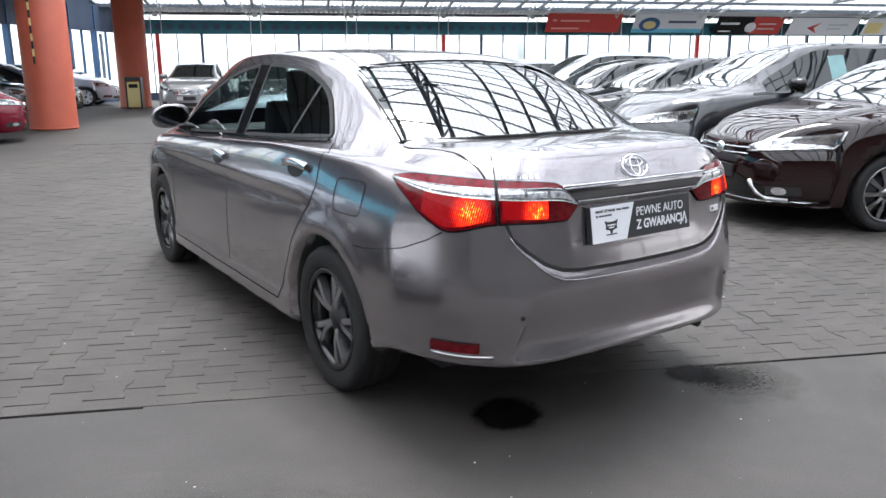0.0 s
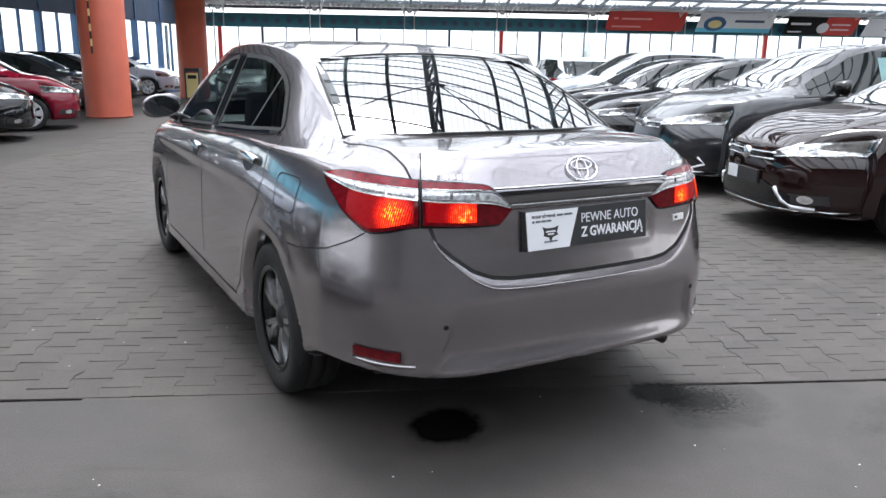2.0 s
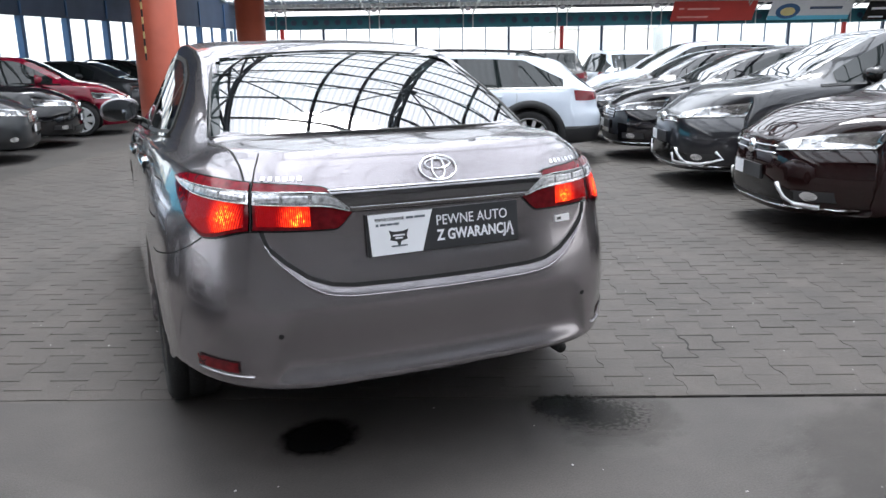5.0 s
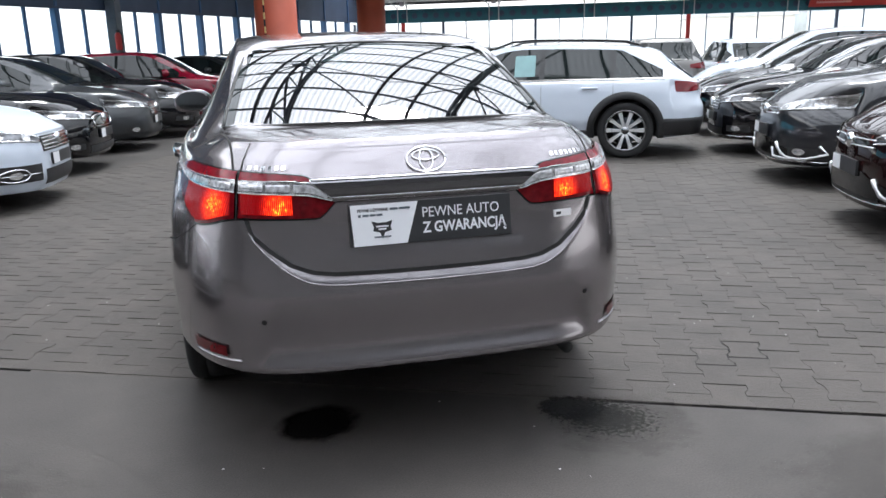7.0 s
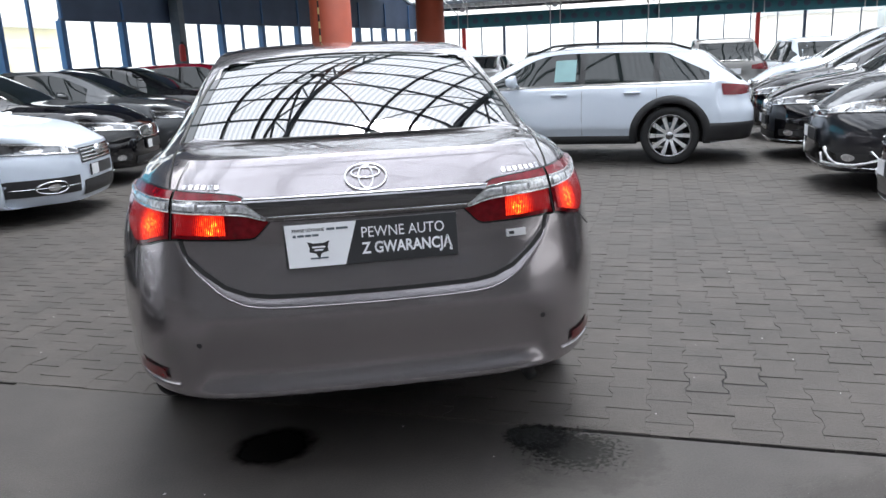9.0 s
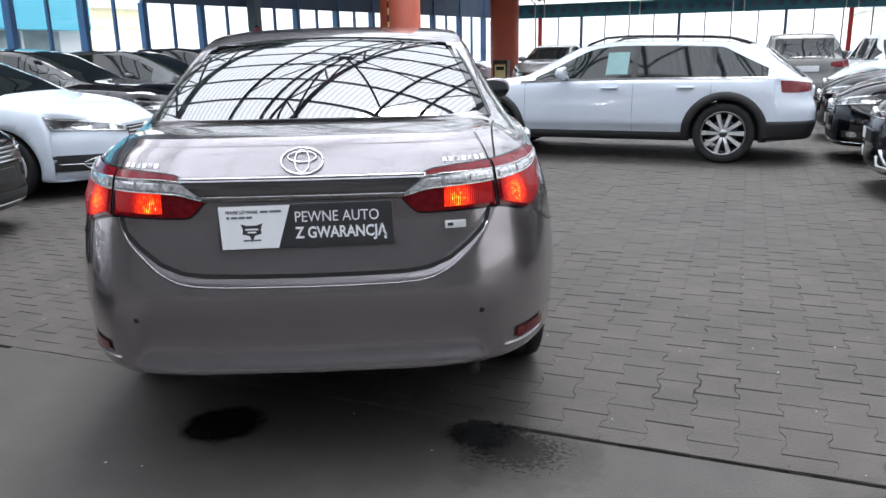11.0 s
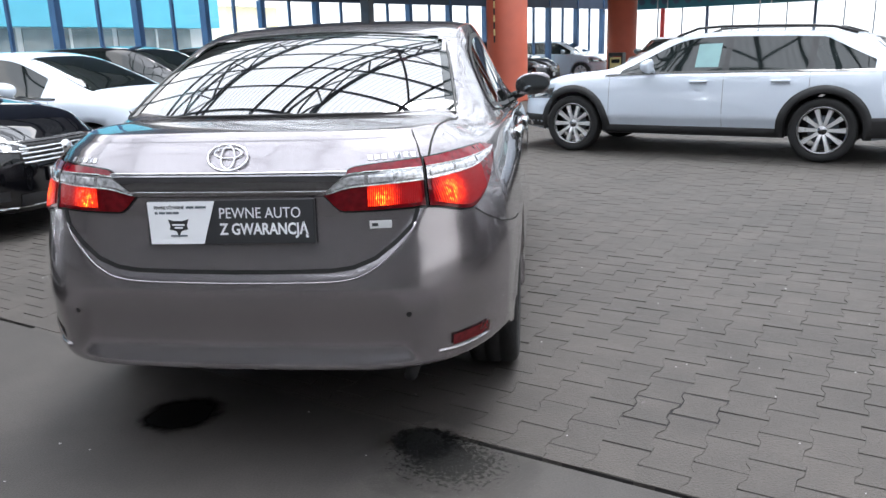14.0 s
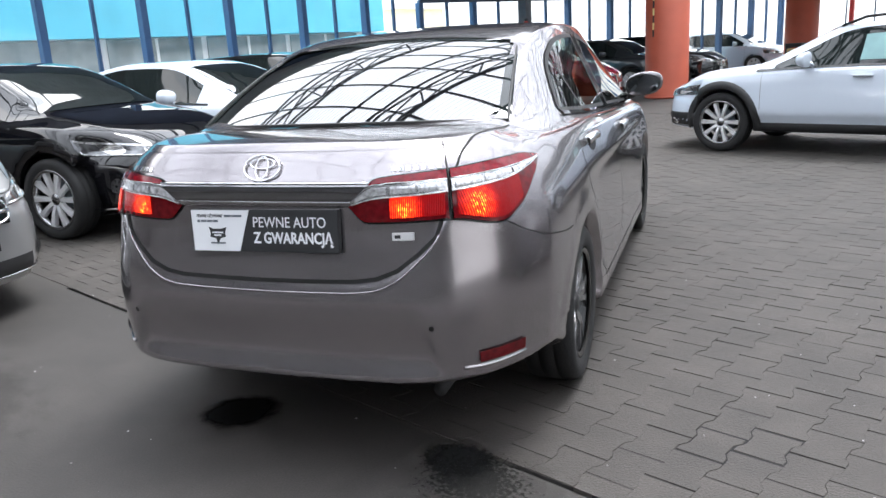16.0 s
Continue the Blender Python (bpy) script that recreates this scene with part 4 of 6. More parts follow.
bm = bmesh.new()
for u0, u1, v0, v1 in ((-13.2, 40, -26, JOINT - 0.012), (-13.2, PAVE[0], JOINT - 0.012, 31.2), (PAVE[1], 40, JOINT - 0.012, 31.2), (PAVE[0], PAVE[1], PAVE[2], 31.2)):
    box(bm, u0, u1, v0, v1, -0.04, 0.0)
ob = part("floor", bm, M["asphalt"])
ob.matrix_basis = HALL
tagged(ob, "smooth dark grey concrete hall floor with dust", "floor", kind="structure")

# far wall
WALL_V, BEAM_Z = 31.0, 2.62


def pane_sheet(x0, x1, z0, z1):
    bm = bmesh.new()
    bm.faces.new([bm.verts.new(q) for q in ((x0, 0, z0), (x1, 0, z0), (x1, 0, z1), (x0, 0, z1))])
    return bm


def far_window(u0, u1):
    w = empty("window", HALL @ pose(u0, WALL_V, 0), "tall hall window with slim dark mullions", "window", "windows of the far wall", "structure")
    part("post", slab(-0.05, 0.05, -0.07, 0.07, 0, BEAM_Z), M["fascia"], w)
    step = (u1 - u0) / 4
    for i in range(4):
        x = step * i
        if i:
            part("mullion", slab(x - 0.02, x + 0.02, -0.03, 0.03, 0.3, BEAM_Z), M["fascia"], w)
        part("pane", pane_sheet(x + 0.02, x + step - 0.02, 0.3, BEAM_Z), M["pane"], w).visible_shadow = False
    part("sill", slab(0.05, u1 - u0 - 0.05, -0.06, 0.06, 0, 0.3), M["fascia"], w)
    return w


for i in range(11):
    far_window(-9.2 + 3.88 * i, -5.32 + 3.88 * i)
for u in (-7.0, 4.62, 16.24, 27.9):
    ob = part("post", slab(-0.075, 0.075, -0.075, 0.075, 0, BEAM_Z, 0.01), M["redpost"])
    ob.matrix_basis = HALL @ pose(u, WALL_V - 0.25, 0)
    tagged(ob, "red painted steel post in front of the windows", "post", "red posts")

# side walls
CORNER = Vector((-8.6, 31.0))
BEND = Vector((-13.0, 14.1))


def left_run(a, b, n, head, fascia):
    d = (b - a) / n
    ang = math.degrees(math.atan2(d.y, d.x))
    w = d.length
    for i in range(n):
        at = a + d * i
        win = empty("window", HALL @ pose(at.x, at.y, 0, 0, 0, ang), "tall hall window in a blue steel framework", "window", "windows of the side wall", "structure")
        part("post", slab(-0.065, 0.065, -0.10, 0.10, 0, head), M["blue"], win)
        part("mullion", slab(w / 2 - 0.03, w / 2 + 0.03, -0.04, 0.04, 0.3, head), M["blue"], win)
        part("sill", slab(0.065, w - 0.065, -0.06, 0.06, 0, 0.3), M["blue"], win)
        for x0, x1 in ((0.065, w / 2 - 0.03), (w / 2 + 0.03, w - 0.065)):
            part("pane", pane_sheet(x0, x1, 0.3, head), M["pane"], win).visible_shadow = False
        if fascia:
            part("fascia_panel", slab(0, w, -0.05, 0.05, head, head + 1.0), M["fascia"], win)
            part("fascia_rib", slab(-0.03, 0.03, -0.09, -0.05, head + 0.05, head + 0.9), M["blue"], win)
            part("fascia_rail", slab(0, w, 0.05, 0.10, head, head + 0.06), M["blue"], win)


left_run(BEND, CORNER, 10, 2.66, True)
left_run(BEND + Vector((0, -1.95 * 7)), BEND, 7, 3.6, False)
# added out of view so the bumper corner mirrors no windows here
ob = part("wall_west", slab(-13.1, -12.9, -26, BEND.y - 1.95 * 7 - 0.07, 0, 3.6), M["light_wall"])
ob.matrix_basis = HALL
tagged(ob, "unseen plain grey wall added to block bright windows from the bumper", "wall", kind="structure")
# unseen wall; its tall open band is added to brighten the bumper corner's reflection
bm = slab(39.8, 40, -26, 31.2, 0, 0.5)
box(bm, 39.8, 40, -26, 31.2, 5.0, 6)
for i in range(15):
    box(bm, 39.78, 40.02, -26 + 4 * i, -25.7 + 4 * i, 0.5, 5.0)
ob = part("wall_east", bm, M["dark_wall"])
ob.matrix_basis = HALL
tagged(ob, "unseen grey closing wall with an open band added for light", "wall", kind="structure")
ob = part("wall_south", slab(-13.2, 40, -16.2, -16, 0, 7), M["light_wall"])
ob.matrix_basis = HALL
tagged(ob, "grey sheet wall behind the camera", "wall", kind="structure")

# pierced beam over the far windows
bm = bmesh.new()
BU0, PITCH = -8.6, 0.46
for i in range(92):
    u = BU0 + PITCH * (i + 0.5)
    outer = [(u + dx * PITCH / 2, BEAM_Z + 0.28 + dz * 0.19) for dx, dz in ((1, 0), (1, 1), (0, 1), (-1, 1), (-1, 0), (-1, -1), (0, -1), (1, -1))]
    inner = [(u + 0.13 * math.cos(t * math.pi / 4), BEAM_Z + 0.28 + 0.12 * math.sin(t * math.pi / 4)) for t in range(8)]
    o = [bm.verts.new((x, WALL_V - 0.115, z)) for x, z in outer]
    q = [bm.verts.new((x, WALL_V - 0.115, z)) for x, z in inner]
    r = [bm.verts.new((x, WALL_V - 0.09, z)) for x, z in inner]
    for k in range(8):
        bm.faces.new((o[k], o[(k + 1) % 8], q[(k + 1) % 8], q[k]))
        bm.faces.new((q[k], q[(k + 1) % 8], r[(k + 1) % 8], r[k]))
box(bm, -8.6, 34, WALL_V - 0.2, WALL_V + 0.1, BEAM_Z, BEAM_Z + 0.09)
box(bm, -8.6, 34, WALL_V - 0.2, WALL_V + 0.1, BEAM_Z + 0.47, BEAM_Z + 0.55)
ob = part("beam", bm, M["teal"])
ob.matrix_basis = HALL
tagged(ob, "teal painted steel beam with a row of holes", "beam", kind="structure")
ob = part("trim", slab(-8.6, 34, WALL_V - 0.02, WALL_V + 0.06, BEAM_Z + 0.09, BEAM_Z + 0.47), M["fascia"])
ob.matrix_basis = HALL
tagged(ob, "dark sheet behind the beam", "trim", kind="structure")

# pillars
for u, v in ((-6.85, 16.1), (-6.95, 25.4)):
    bm = lathe([(0.0, 0.0), (0.50, 0.0), (0.52, 0.03), (0.50, 0.06), (0.50, 7.0), (0.0, 7.0)], 48, "Z")
    ob = part("pillar", bm, M["pillar"], smooth=False)
    for f in ob.data.polygons:
        f.use_smooth = abs(f.normal.z) < 0.3
    ob.matrix_basis = hall(u, v)
    tagged(ob, "round orange painted concrete pillar", "pillar", "orange pillars")
for u, v in ((-6.85, 16.1),):
    # height mark: a chain of black and yellow bars
    to = Vector((-0.2, -1.0)).normalized()
    mark = empty("height_mark", hall(u + to.x * 0.503, v + to.y * 0.503, math.degrees(math.atan2(to.y, to.x)) + 90), "narrow black and yellow warning strip on the pillar", "mark")
    for i in range(14):
        z = 1.42 + 0.16 * i
        part("yellow_bar" if i % 2 else "black_bar", slab(-0.022, 0.022, -0.006, 0.004, z, z + 0.15), M["yellow"] if i % 2 else M["plastic"], mark)

# waste bin by the farther pillar
wb = empty("waste_bin", hall(-6.75, 24.35), "yellow waste bin with a black frame by the pillar", "bin")
part("body", slab(-0.2, 0.2, -0.17, 0.17, 0.06, 0.86, 0.02), M["yellow"], wb)
for x in (-0.22, 0.22):
    part("frame_side", slab(x - 0.025, x + 0.025, -0.19, 0.19, 0.0, 0.95, 0.01), M["plastic"], wb)
part("lid", slab(-0.245, 0.245, -0.2, 0.2, 0.9, 1.02, 0.02), M["plastic"], wb)
part("opening", slab(-0.14, 0.14, -0.176, -0.168, 0.68, 0.80), M["seam"], wb)

# extinguisher on its post
post = part("post", slab(-0.14, 0.14, -0.14, 0.14, 0, 4.2, 0.01), M["steel"])
post.matrix_basis = hall(-11.9, 17.3)
tagged(post, "grey steel post beside the windows", "post")
ex = empty("fire_extinguisher", hall(-11.72, 17.1), "red fire extinguisher hung on a steel post", "extinguisher")
part("cylinder", lathe([(0.0, 1.62), (0.07, 1.62), (0.085, 1.66), (0.085, 2.0), (0.06, 2.06), (0.025, 2.08), (0.0, 2.08)], 20, "Z"), M["redpost"], ex, smooth=True)
part("valve", slab(-0.03, 0.05, -0.03, 0.03, 2.08, 2.15, 0.01), M["plastic"], ex)
bead_q = [Vector((0.05, 0, 2.1)), Vector((0.12, 0, 2.02)), Vector((0.11, 0, 1.8))]
bm = bmesh.new()
sweep(bm, bead_q, 0.014, 8)
part("hose", bm, M["plastic"], ex, smooth=True)

# roof: sheet on purlins and trusses, rising from the far eave to a ridge over the aisle
EAVE_V, EAVE_Z, RIDGE_V, RIDGE_Z = 31.4, 3.42, 3.0, 8.1


def roof_z(v):
    if v > RIDGE_V:
        return RIDGE_Z + (EAVE_Z - RIDGE_Z) * (v - RIDGE_V) / (EAVE_V - RIDGE_V)
    return RIDGE_Z + (3.6 - RIDGE_Z) * (RIDGE_V - v) / (RIDGE_V + 26)


def upper_wall(name, a, b, z0):
    """A sheet wall from the window heads up to the roof."""
    k = 13
    rows = [[(a.x + (b.x - a.x) * i / k, a.y + (b.y - a.y) * i / k, z0 + (roof_z(a.y + (b.y - a.y) * i / k) - z0) * t) for i in range(k + 1)] for t in (0, 1)]
    back = [[(x - 0.08, y, z) for x, y, z in r] for r in rows]
    ob = part(name, grid_mesh([rows[0], rows[1], back[1], back[0], rows[0]]), M["fascia"])
    ob.matrix_basis = HALL
    return tagged(ob, "dark blue sheet wall above the windows", "wall", kind="structure")


def corrugated(u0, u1, v0, v1, lift):
    """Trapezoid sheet whose ribs run up the slope."""
    bm = bmesh.new()
    n = int((u1 - u0) / 0.20)
    rows = []
    for v in (v0, v1):
        row = []
        for i in range(n):
            for du, dz in ((0.0, 0.0), (0.07, 0.0), (0.10, 0.04), (0.17, 0.04)):
                row.append((u0 + 0.2 * i + du, v, roof_z(v) + lift + dz))
        rows.append(row)
    return grid_mesh(rows)


def roof_sheet(name, bm, mat, label):
    ob = part(name, bm, mat)
    ob.matrix_basis = HALL
    return tagged(ob, label, "roof", kind="structure")


skylight_strip = (27.4, 29.8)
roof_sheet("roof_lower", corrugated(-13.4, 40.2, 29.8, 31.6, 0.0), M["roof"], "grey corrugated steel roof sheet along the eave")
roof_sheet("roof_eave", corrugated(-13.4, 11.5, 25.2, 27.4, 0.0), M["roof"], "grey corrugated steel roof sheet over the eave")
roof_sheet("roof_left", corrugated(-13.4, -6.6, 9.0, 25.2, 0.0), M["roof"], "grey corrugated steel roof sheet over the side")
roof_sheet("roof_middle", corrugated(-6.6, 11.5, 22.0, 25.2, 0.0), M["roof"], "grey corrugated steel roof sheet over the far rows")
roof_sheet("roof_right", corrugated(17.0, 40.2, -12.0, 20.0, 0.0), M["roof"], "grey corrugated steel roof sheet over the other side")
roof_sheet("roof_side", corrugated(-13.4, -9.8, -26.4, 9.0, 0.0), M["roof"], "grey corrugated steel roof sheet along the side windows")
roof_sheet("roof_back", corrugated(-9.8, 40.2, -26.4, -12.0, 0.0), M["roof"], "grey corrugated steel roof sheet")


upper_wall("wall_upper_left", BEND, CORNER, 3.66)
upper_wall("wall_upper_side", Vector((-13.0, -25.0)), BEND, 3.6)
upper_wall("wall_upper_right", Vector((40.0, -25.0)), Vector((40.0, 31.0)), 5.9)


def skylight(u0, u1, v0, v1):
    bm = grid_mesh([[(u, v, roof_z(v)) for u in span(u0, u1, 2)] for v in (v0, v1)])
    return roof_sheet("skylight", bm, M["skylight"], "white translucent corrugated roof sheet")


skylight(-9.8, 17.0, -12.0, RIDGE_V)
skylight(-9.8, -6.6, RIDGE_V, 9.0)
skylight(-6.6, 17.0, RIDGE_V, 22.0)
skylight(17.0, 40.2, 20.0, 22.0)
skylight(-13.4, 11.5, *skylight_strip)
skylight(11.5, 40.2, 22.0, 29.8)

for k in range(47):
    v = 31.0 - 1.22 * k
    z = roof_z(v)
    pu = part("purlin", slab(-13.3, 40, -0.035, 0.035, -0.12, -0.01), M["steel"])
    pu.matrix_basis = HALL @ pose(0, v, z)
    tagged(pu, "grey steel purlin under the roof sheet", "purlin", "roof purlins", "structure")


def truss(u):
    t = empty("truss", HALL @ pose(u, 0, 0), "dark steel roof truss with slanting braces", "truss", "roof trusses", "structure")
    n = 30
    vs = span(27.0, -25.5, n)
    for i, (a, b) in enumerate(zip(vs, vs[1:])):
        za, zb = roof_z(a) - 0.24, roof_z(b) - 0.24
        la, lb = za - 0.12 - 1.0 * min(1, i / 4), zb - 0.12 - 1.0 * min(1, (i + 1) / 4)
        for nm, p, q, r in (("top_chord", (0, a, za), (0, b, zb), 0.055), ("bottom_chord", (0, a, la), (0, b, lb), 0.045), ("brace", (0, a, la), (0, b, zb), 0.034), ("brace", (0, a, za), (0, b, lb), 0.034), ("brace", (0, b, zb), (0, b, lb), 0.028)):
            bm = bmesh.new()
            tube(bm, p, q, r, 6)
            part(nm, bm, M["steel"], t)
    v0, z0 = WALL_V - 0.28, roof_z(WALL_V - 0.28)
    for du in (-0.2, 0.2):
        bm = bmesh.new()
        tube(bm, (du, v0, BEAM_Z), (du, v0, z0 - 0.03), 0.022, 6)
        part("strut", bm, M["roof"], t)
        for dv, dz in ((1.1, 0.0), (2.0, 0.0)):
            bm = bmesh.new()
            tube(bm, (du, v0, BEAM_Z + 0.55), (du * 2.2, v0 - dv, roof_z(v0 - dv) - 0.1), 0.022, 6)
            part("brace", bm, M["roof"], t)
    bm = bmesh.new()
    tube(bm, (-0.55, v0, z0 - 0.16), (0.55, v0, z0 - 0.16), 0.03, 6)
    part("tie", bm, M["roof"], t)
    part("joint_plate", slab(-0.10, 0.10, v0 - 0.08, v0 - 0.05, z0 - 0.26, z0 - 0.10, 0.01), M["plate"], t)


for k in range(-3, 7):
    truss(4.62 + 3.88 * k)


def rafter(u):
    """A slim bar under the sheet, from the far eave over the ridge."""
    bm = bmesh.new()
    for v0, v1 in ((29.6, RIDGE_V), (RIDGE_V, -14.0)):
        r = [[bm.verts.new((dx, v, roof_z(v) + dz)) for dx, dz in ((-0.045, -0.02), (0.045, -0.02), (0.045, -0.11), (-0.045, -0.11))] for v in (v0, v1)]
        for i in range(4):
            bm.faces.new((r[0][i], r[0][(i + 1) % 4], r[1][(i + 1) % 4], r[1][i]))
    ob = part("rafter", bm, M["steel"])
    ob.matrix_basis = HALL @ pose(u, 0, 0)
    return tagged(ob, "slim grey steel rafter under the roof sheet", "rafter", "roof rafters", "structure")


def bracing(u, v):
    """Stays that spread from a truss node up to the rafters and purlins round it."""
    b = empty("roof_bracing", HALL @ pose(u, v, 0), "dark steel stays spreading from a truss node", "bracing", "roof bracing", "structure")
    foot = Vector((0, 0, roof_z(v) - 1.36))
    for du, dv in ((-1.94, -1.8), (-1.94, 0.0), (-1.94, 1.8), (1.94, -1.8), (1.94, 0.0), (1.94, 1.8)):
        bm = bmesh.new()
        tube(bm, foot, (du, dv, roof_z(v + dv) - 0.12), 0.03, 6)
        part("stay", bm, M["steel"], b)
    part("node_plate", slab(-0.16, 0.16, -0.02, 0.02, foot.z - 0.16, foot.z + 0.16, 0.01), M["steel"], b)


for k in range(27):
    if (k + 1) % 4:
        rafter(4.62 - 3 * 3.88 - 1.94 + 0.97 * k)
for k in range(-2, 3):
    for v in (13.4, 6.2, -2.9):
        bracing(4.62 + 3.88 * k, v)
# banners under the eave
def banner(u0, u1, z0, z1, base, label):
    b = empty("banner", HALL @ pose(u0, WALL_V - 0.32, z0, 38), label, "banner", "advertising banners")
    w, h = u1 - u0, (z1 - z0) * 1.2
    part("sheet", slab(0, w, -0.01, 0.01, 0, h), base, b)
    return b, w, h


def mark_bar(b, x0, x1, z0, z1, mat, name="text_bar"):
    return part(name, slab(x0, x1, -0.016, -0.010, z0, z1), mat, b)


BZ = 2.72
b, w, h = banner(9.05, 12.4, BZ + 0.02, BZ + 0.80, M["banner_red"], "red advertising banner with pale lines of text")
for i, (x0, x1, z) in enumerate(((0.25, 0.45, 0.56), (0.6, 1.9, 0.54), (0.25, 1.5, 0.16))):
    mark_bar(b, x0, x1, z, z + 0.08, M["banner_pink"])
b, w, h = banner(13.0, 16.3, BZ + 0.02, BZ + 0.80, M["plate"], "white and blue advertising banner with a yellow oval")
mark_bar(b, 0, w, 0, 0.2, M["band"], "blue_field")
bm = bmesh.new()
tube(bm, (0.75, -0.010, 0.42), (0.75, -0.018, 0.42), 0.36, 28)
for v in bm.verts:
    v.co.x = 0.75 + (v.co.x - 0.75) * 1.35
part("oval", bm, M["blue"], b)
bm = bmesh.new()
tube(bm, (0.75, -0.018, 0.40), (0.75, -0.024, 0.40), 0.2, 20)
for v in bm.verts:
    v.co.x = 0.75 + (v.co.x - 0.75) * 1.5
part("oval_middle", bm, M["yellow"], b)
mark_bar(b, 1.6, 2.9, 0.5, 0.62, M["fascia"])
b, w, h = banner(16.9, 20.1, BZ - 0.03, BZ + 0.72, M["gloss_black"], "black and red advertising banner with white lines")
mark_bar(b, 1.75, w, 0, h, M["banner_red"], "red_field")
mark_bar(b, 0.2, 1.1, 0.5, 0.6, M["plate"])
mark_bar(b, 0.2, 0.8, 0.12, 0.18, M["plate"])
mark_bar(b, 2.05, 2.9, 0.5, 0.58, M["plate"])
mark_bar(b, 2.05, 2.9, 0.25, 0.33, M["plate"])
bm = bmesh.new()
tube(bm, (1.7, -0.016, 0.36), (1.7, -0.022, 0.36), 0.26, 24)
part("disc", bm, M["plate"], b)
b, w, h = banner(20.5, 23.9, BZ - 0.06, BZ + 0.70, M["plate"], "white advertising banner with a red arrowhead")
bm = bmesh.new()
q = [(0.9, 0.38), (1.5, 0.68), (1.25, 0.38), (1.5, 0.08)]
fr = [bm.verts.new((x, -0.013, z)) for x, z in q]
bm.faces.new((fr[0], fr[1], fr[2]))
bm.faces.new((fr[0], fr[2], fr[3]))
part("arrowhead", bm, M["banner_red"], b)
mark_bar(b, 1.9, 2.9, 0.5, 0.6, M["roof"])
mark_bar(b, 1.9, 2.6, 0.3, 0.38, M["roof"])
b, w, h = banner(24.3, 27.6, BZ - 0.06, BZ + 0.70, M["plate"], "white and yellow advertising banner")
mark_bar(b, 0.1, 0.9, 0.1, 0.68, M["yellow"], "yellow_field")
mark_bar(b, 1.2, 2.8, 0.3, 0.45, M["yellow"])

# outside the side wall: a pale blue shop front and a yellow house
sf = empty("shop_building", HALL @ pose(-19, -7, 0), "pale shop building with a light blue fascia outside", "building")
part("wall", slab(-6, 0, 0, 25, 0, 2.2), M["plate"], sf)
part("blue_fascia", slab(-6, 0.4, 0, 25, 2.2, 5.0), M["band"], sf)
for i in range(8):
    w = part("shop_window", slab(0.0, 0.05, 0.2 + 3 * i, 3.0 + 3 * i, 0.3, 2.17), M["shop_pane"], sf)
    part("window_frame", slab(0.05, 0.08, 1.56 + 3 * i, 1.64 + 3 * i, 0.3, 2.17), M["plate"], w)
    part("window_screen", slab(0.05, 0.07, 0.5 + 3 * i, 1.4 + 3 * i, 0.5, 1.35), M["plate"], w)
yh = empty("yellow_house", HALL @ pose(-27, 26.6, 0), "yellow plastered house outside the windows", "house")
part("wall", slab(-5, 0, 0, 3.6, 0, 3.6), M["pale_yellow"], yh)
part("fascia_band", slab(0, 0.06, 0, 3.6, 2.75, 3.05), M["plate"], yh)
part("roof", slab(-5.2, 0.4, -0.3, 3.9, 3.6, 3.95), M["plate"], yh)
ac = part("air_conditioner", slab(0.0, 0.3, 0.6, 1.4, 1.5, 2.1, 0.02), M["plate"], yh)

bb = empty("beige_building", HALL @ pose(8.6, 60, 0), "pale beige building across the yard", "building")
part("wall", slab(0, 7.2, 0, 8, 0, 3.5), M["beige"], bb)
part("roof", slab(-0.3, 7.5, -0.3, 8.3, 3.5, 3.8), M["roof"], bb)
for x in (0.8, 2.9, 5.0):
    w = part("window", slab(x, x + 1.2, -0.04, 0.02, 1.2, 2.6), M["pale_blue"], bb)
    part("window_frame", slab(x - 0.08, x + 1.28, -0.07, -0.04, 1.1, 1.2), M["plate"], w)
gb = empty("grey_building", HALL @ pose(17.2, 62, 0), "pale blue-grey warehouse across the yard", "building")
part("wall", slab(0, 15, 0, 9, 0, 3.9), M["pale_blue"], gb)
part("roof", slab(-0.2, 15.2, -0.2, 9.2, 3.9, 4.2), M["roof"], gb)
for x in (1.5, 5.5, 9.5):
    part("gate", slab(x, x + 2.4, -0.05, 0.02, 0.0, 2.8), M["roof"], gb)

# ---- main car ----
LEDGE = curve([(0, 0.622), (0.25, 0.625), (0.335, 0.629), (0.386, 0.637), (0.453, 0.668), (0.511, 0.718), (0.552, 0.761), (0.60, 0.85)])


def ease(t):
    t = min(max(t, 0.0), 1.0)
    return t * t * (3 - 2 * t)


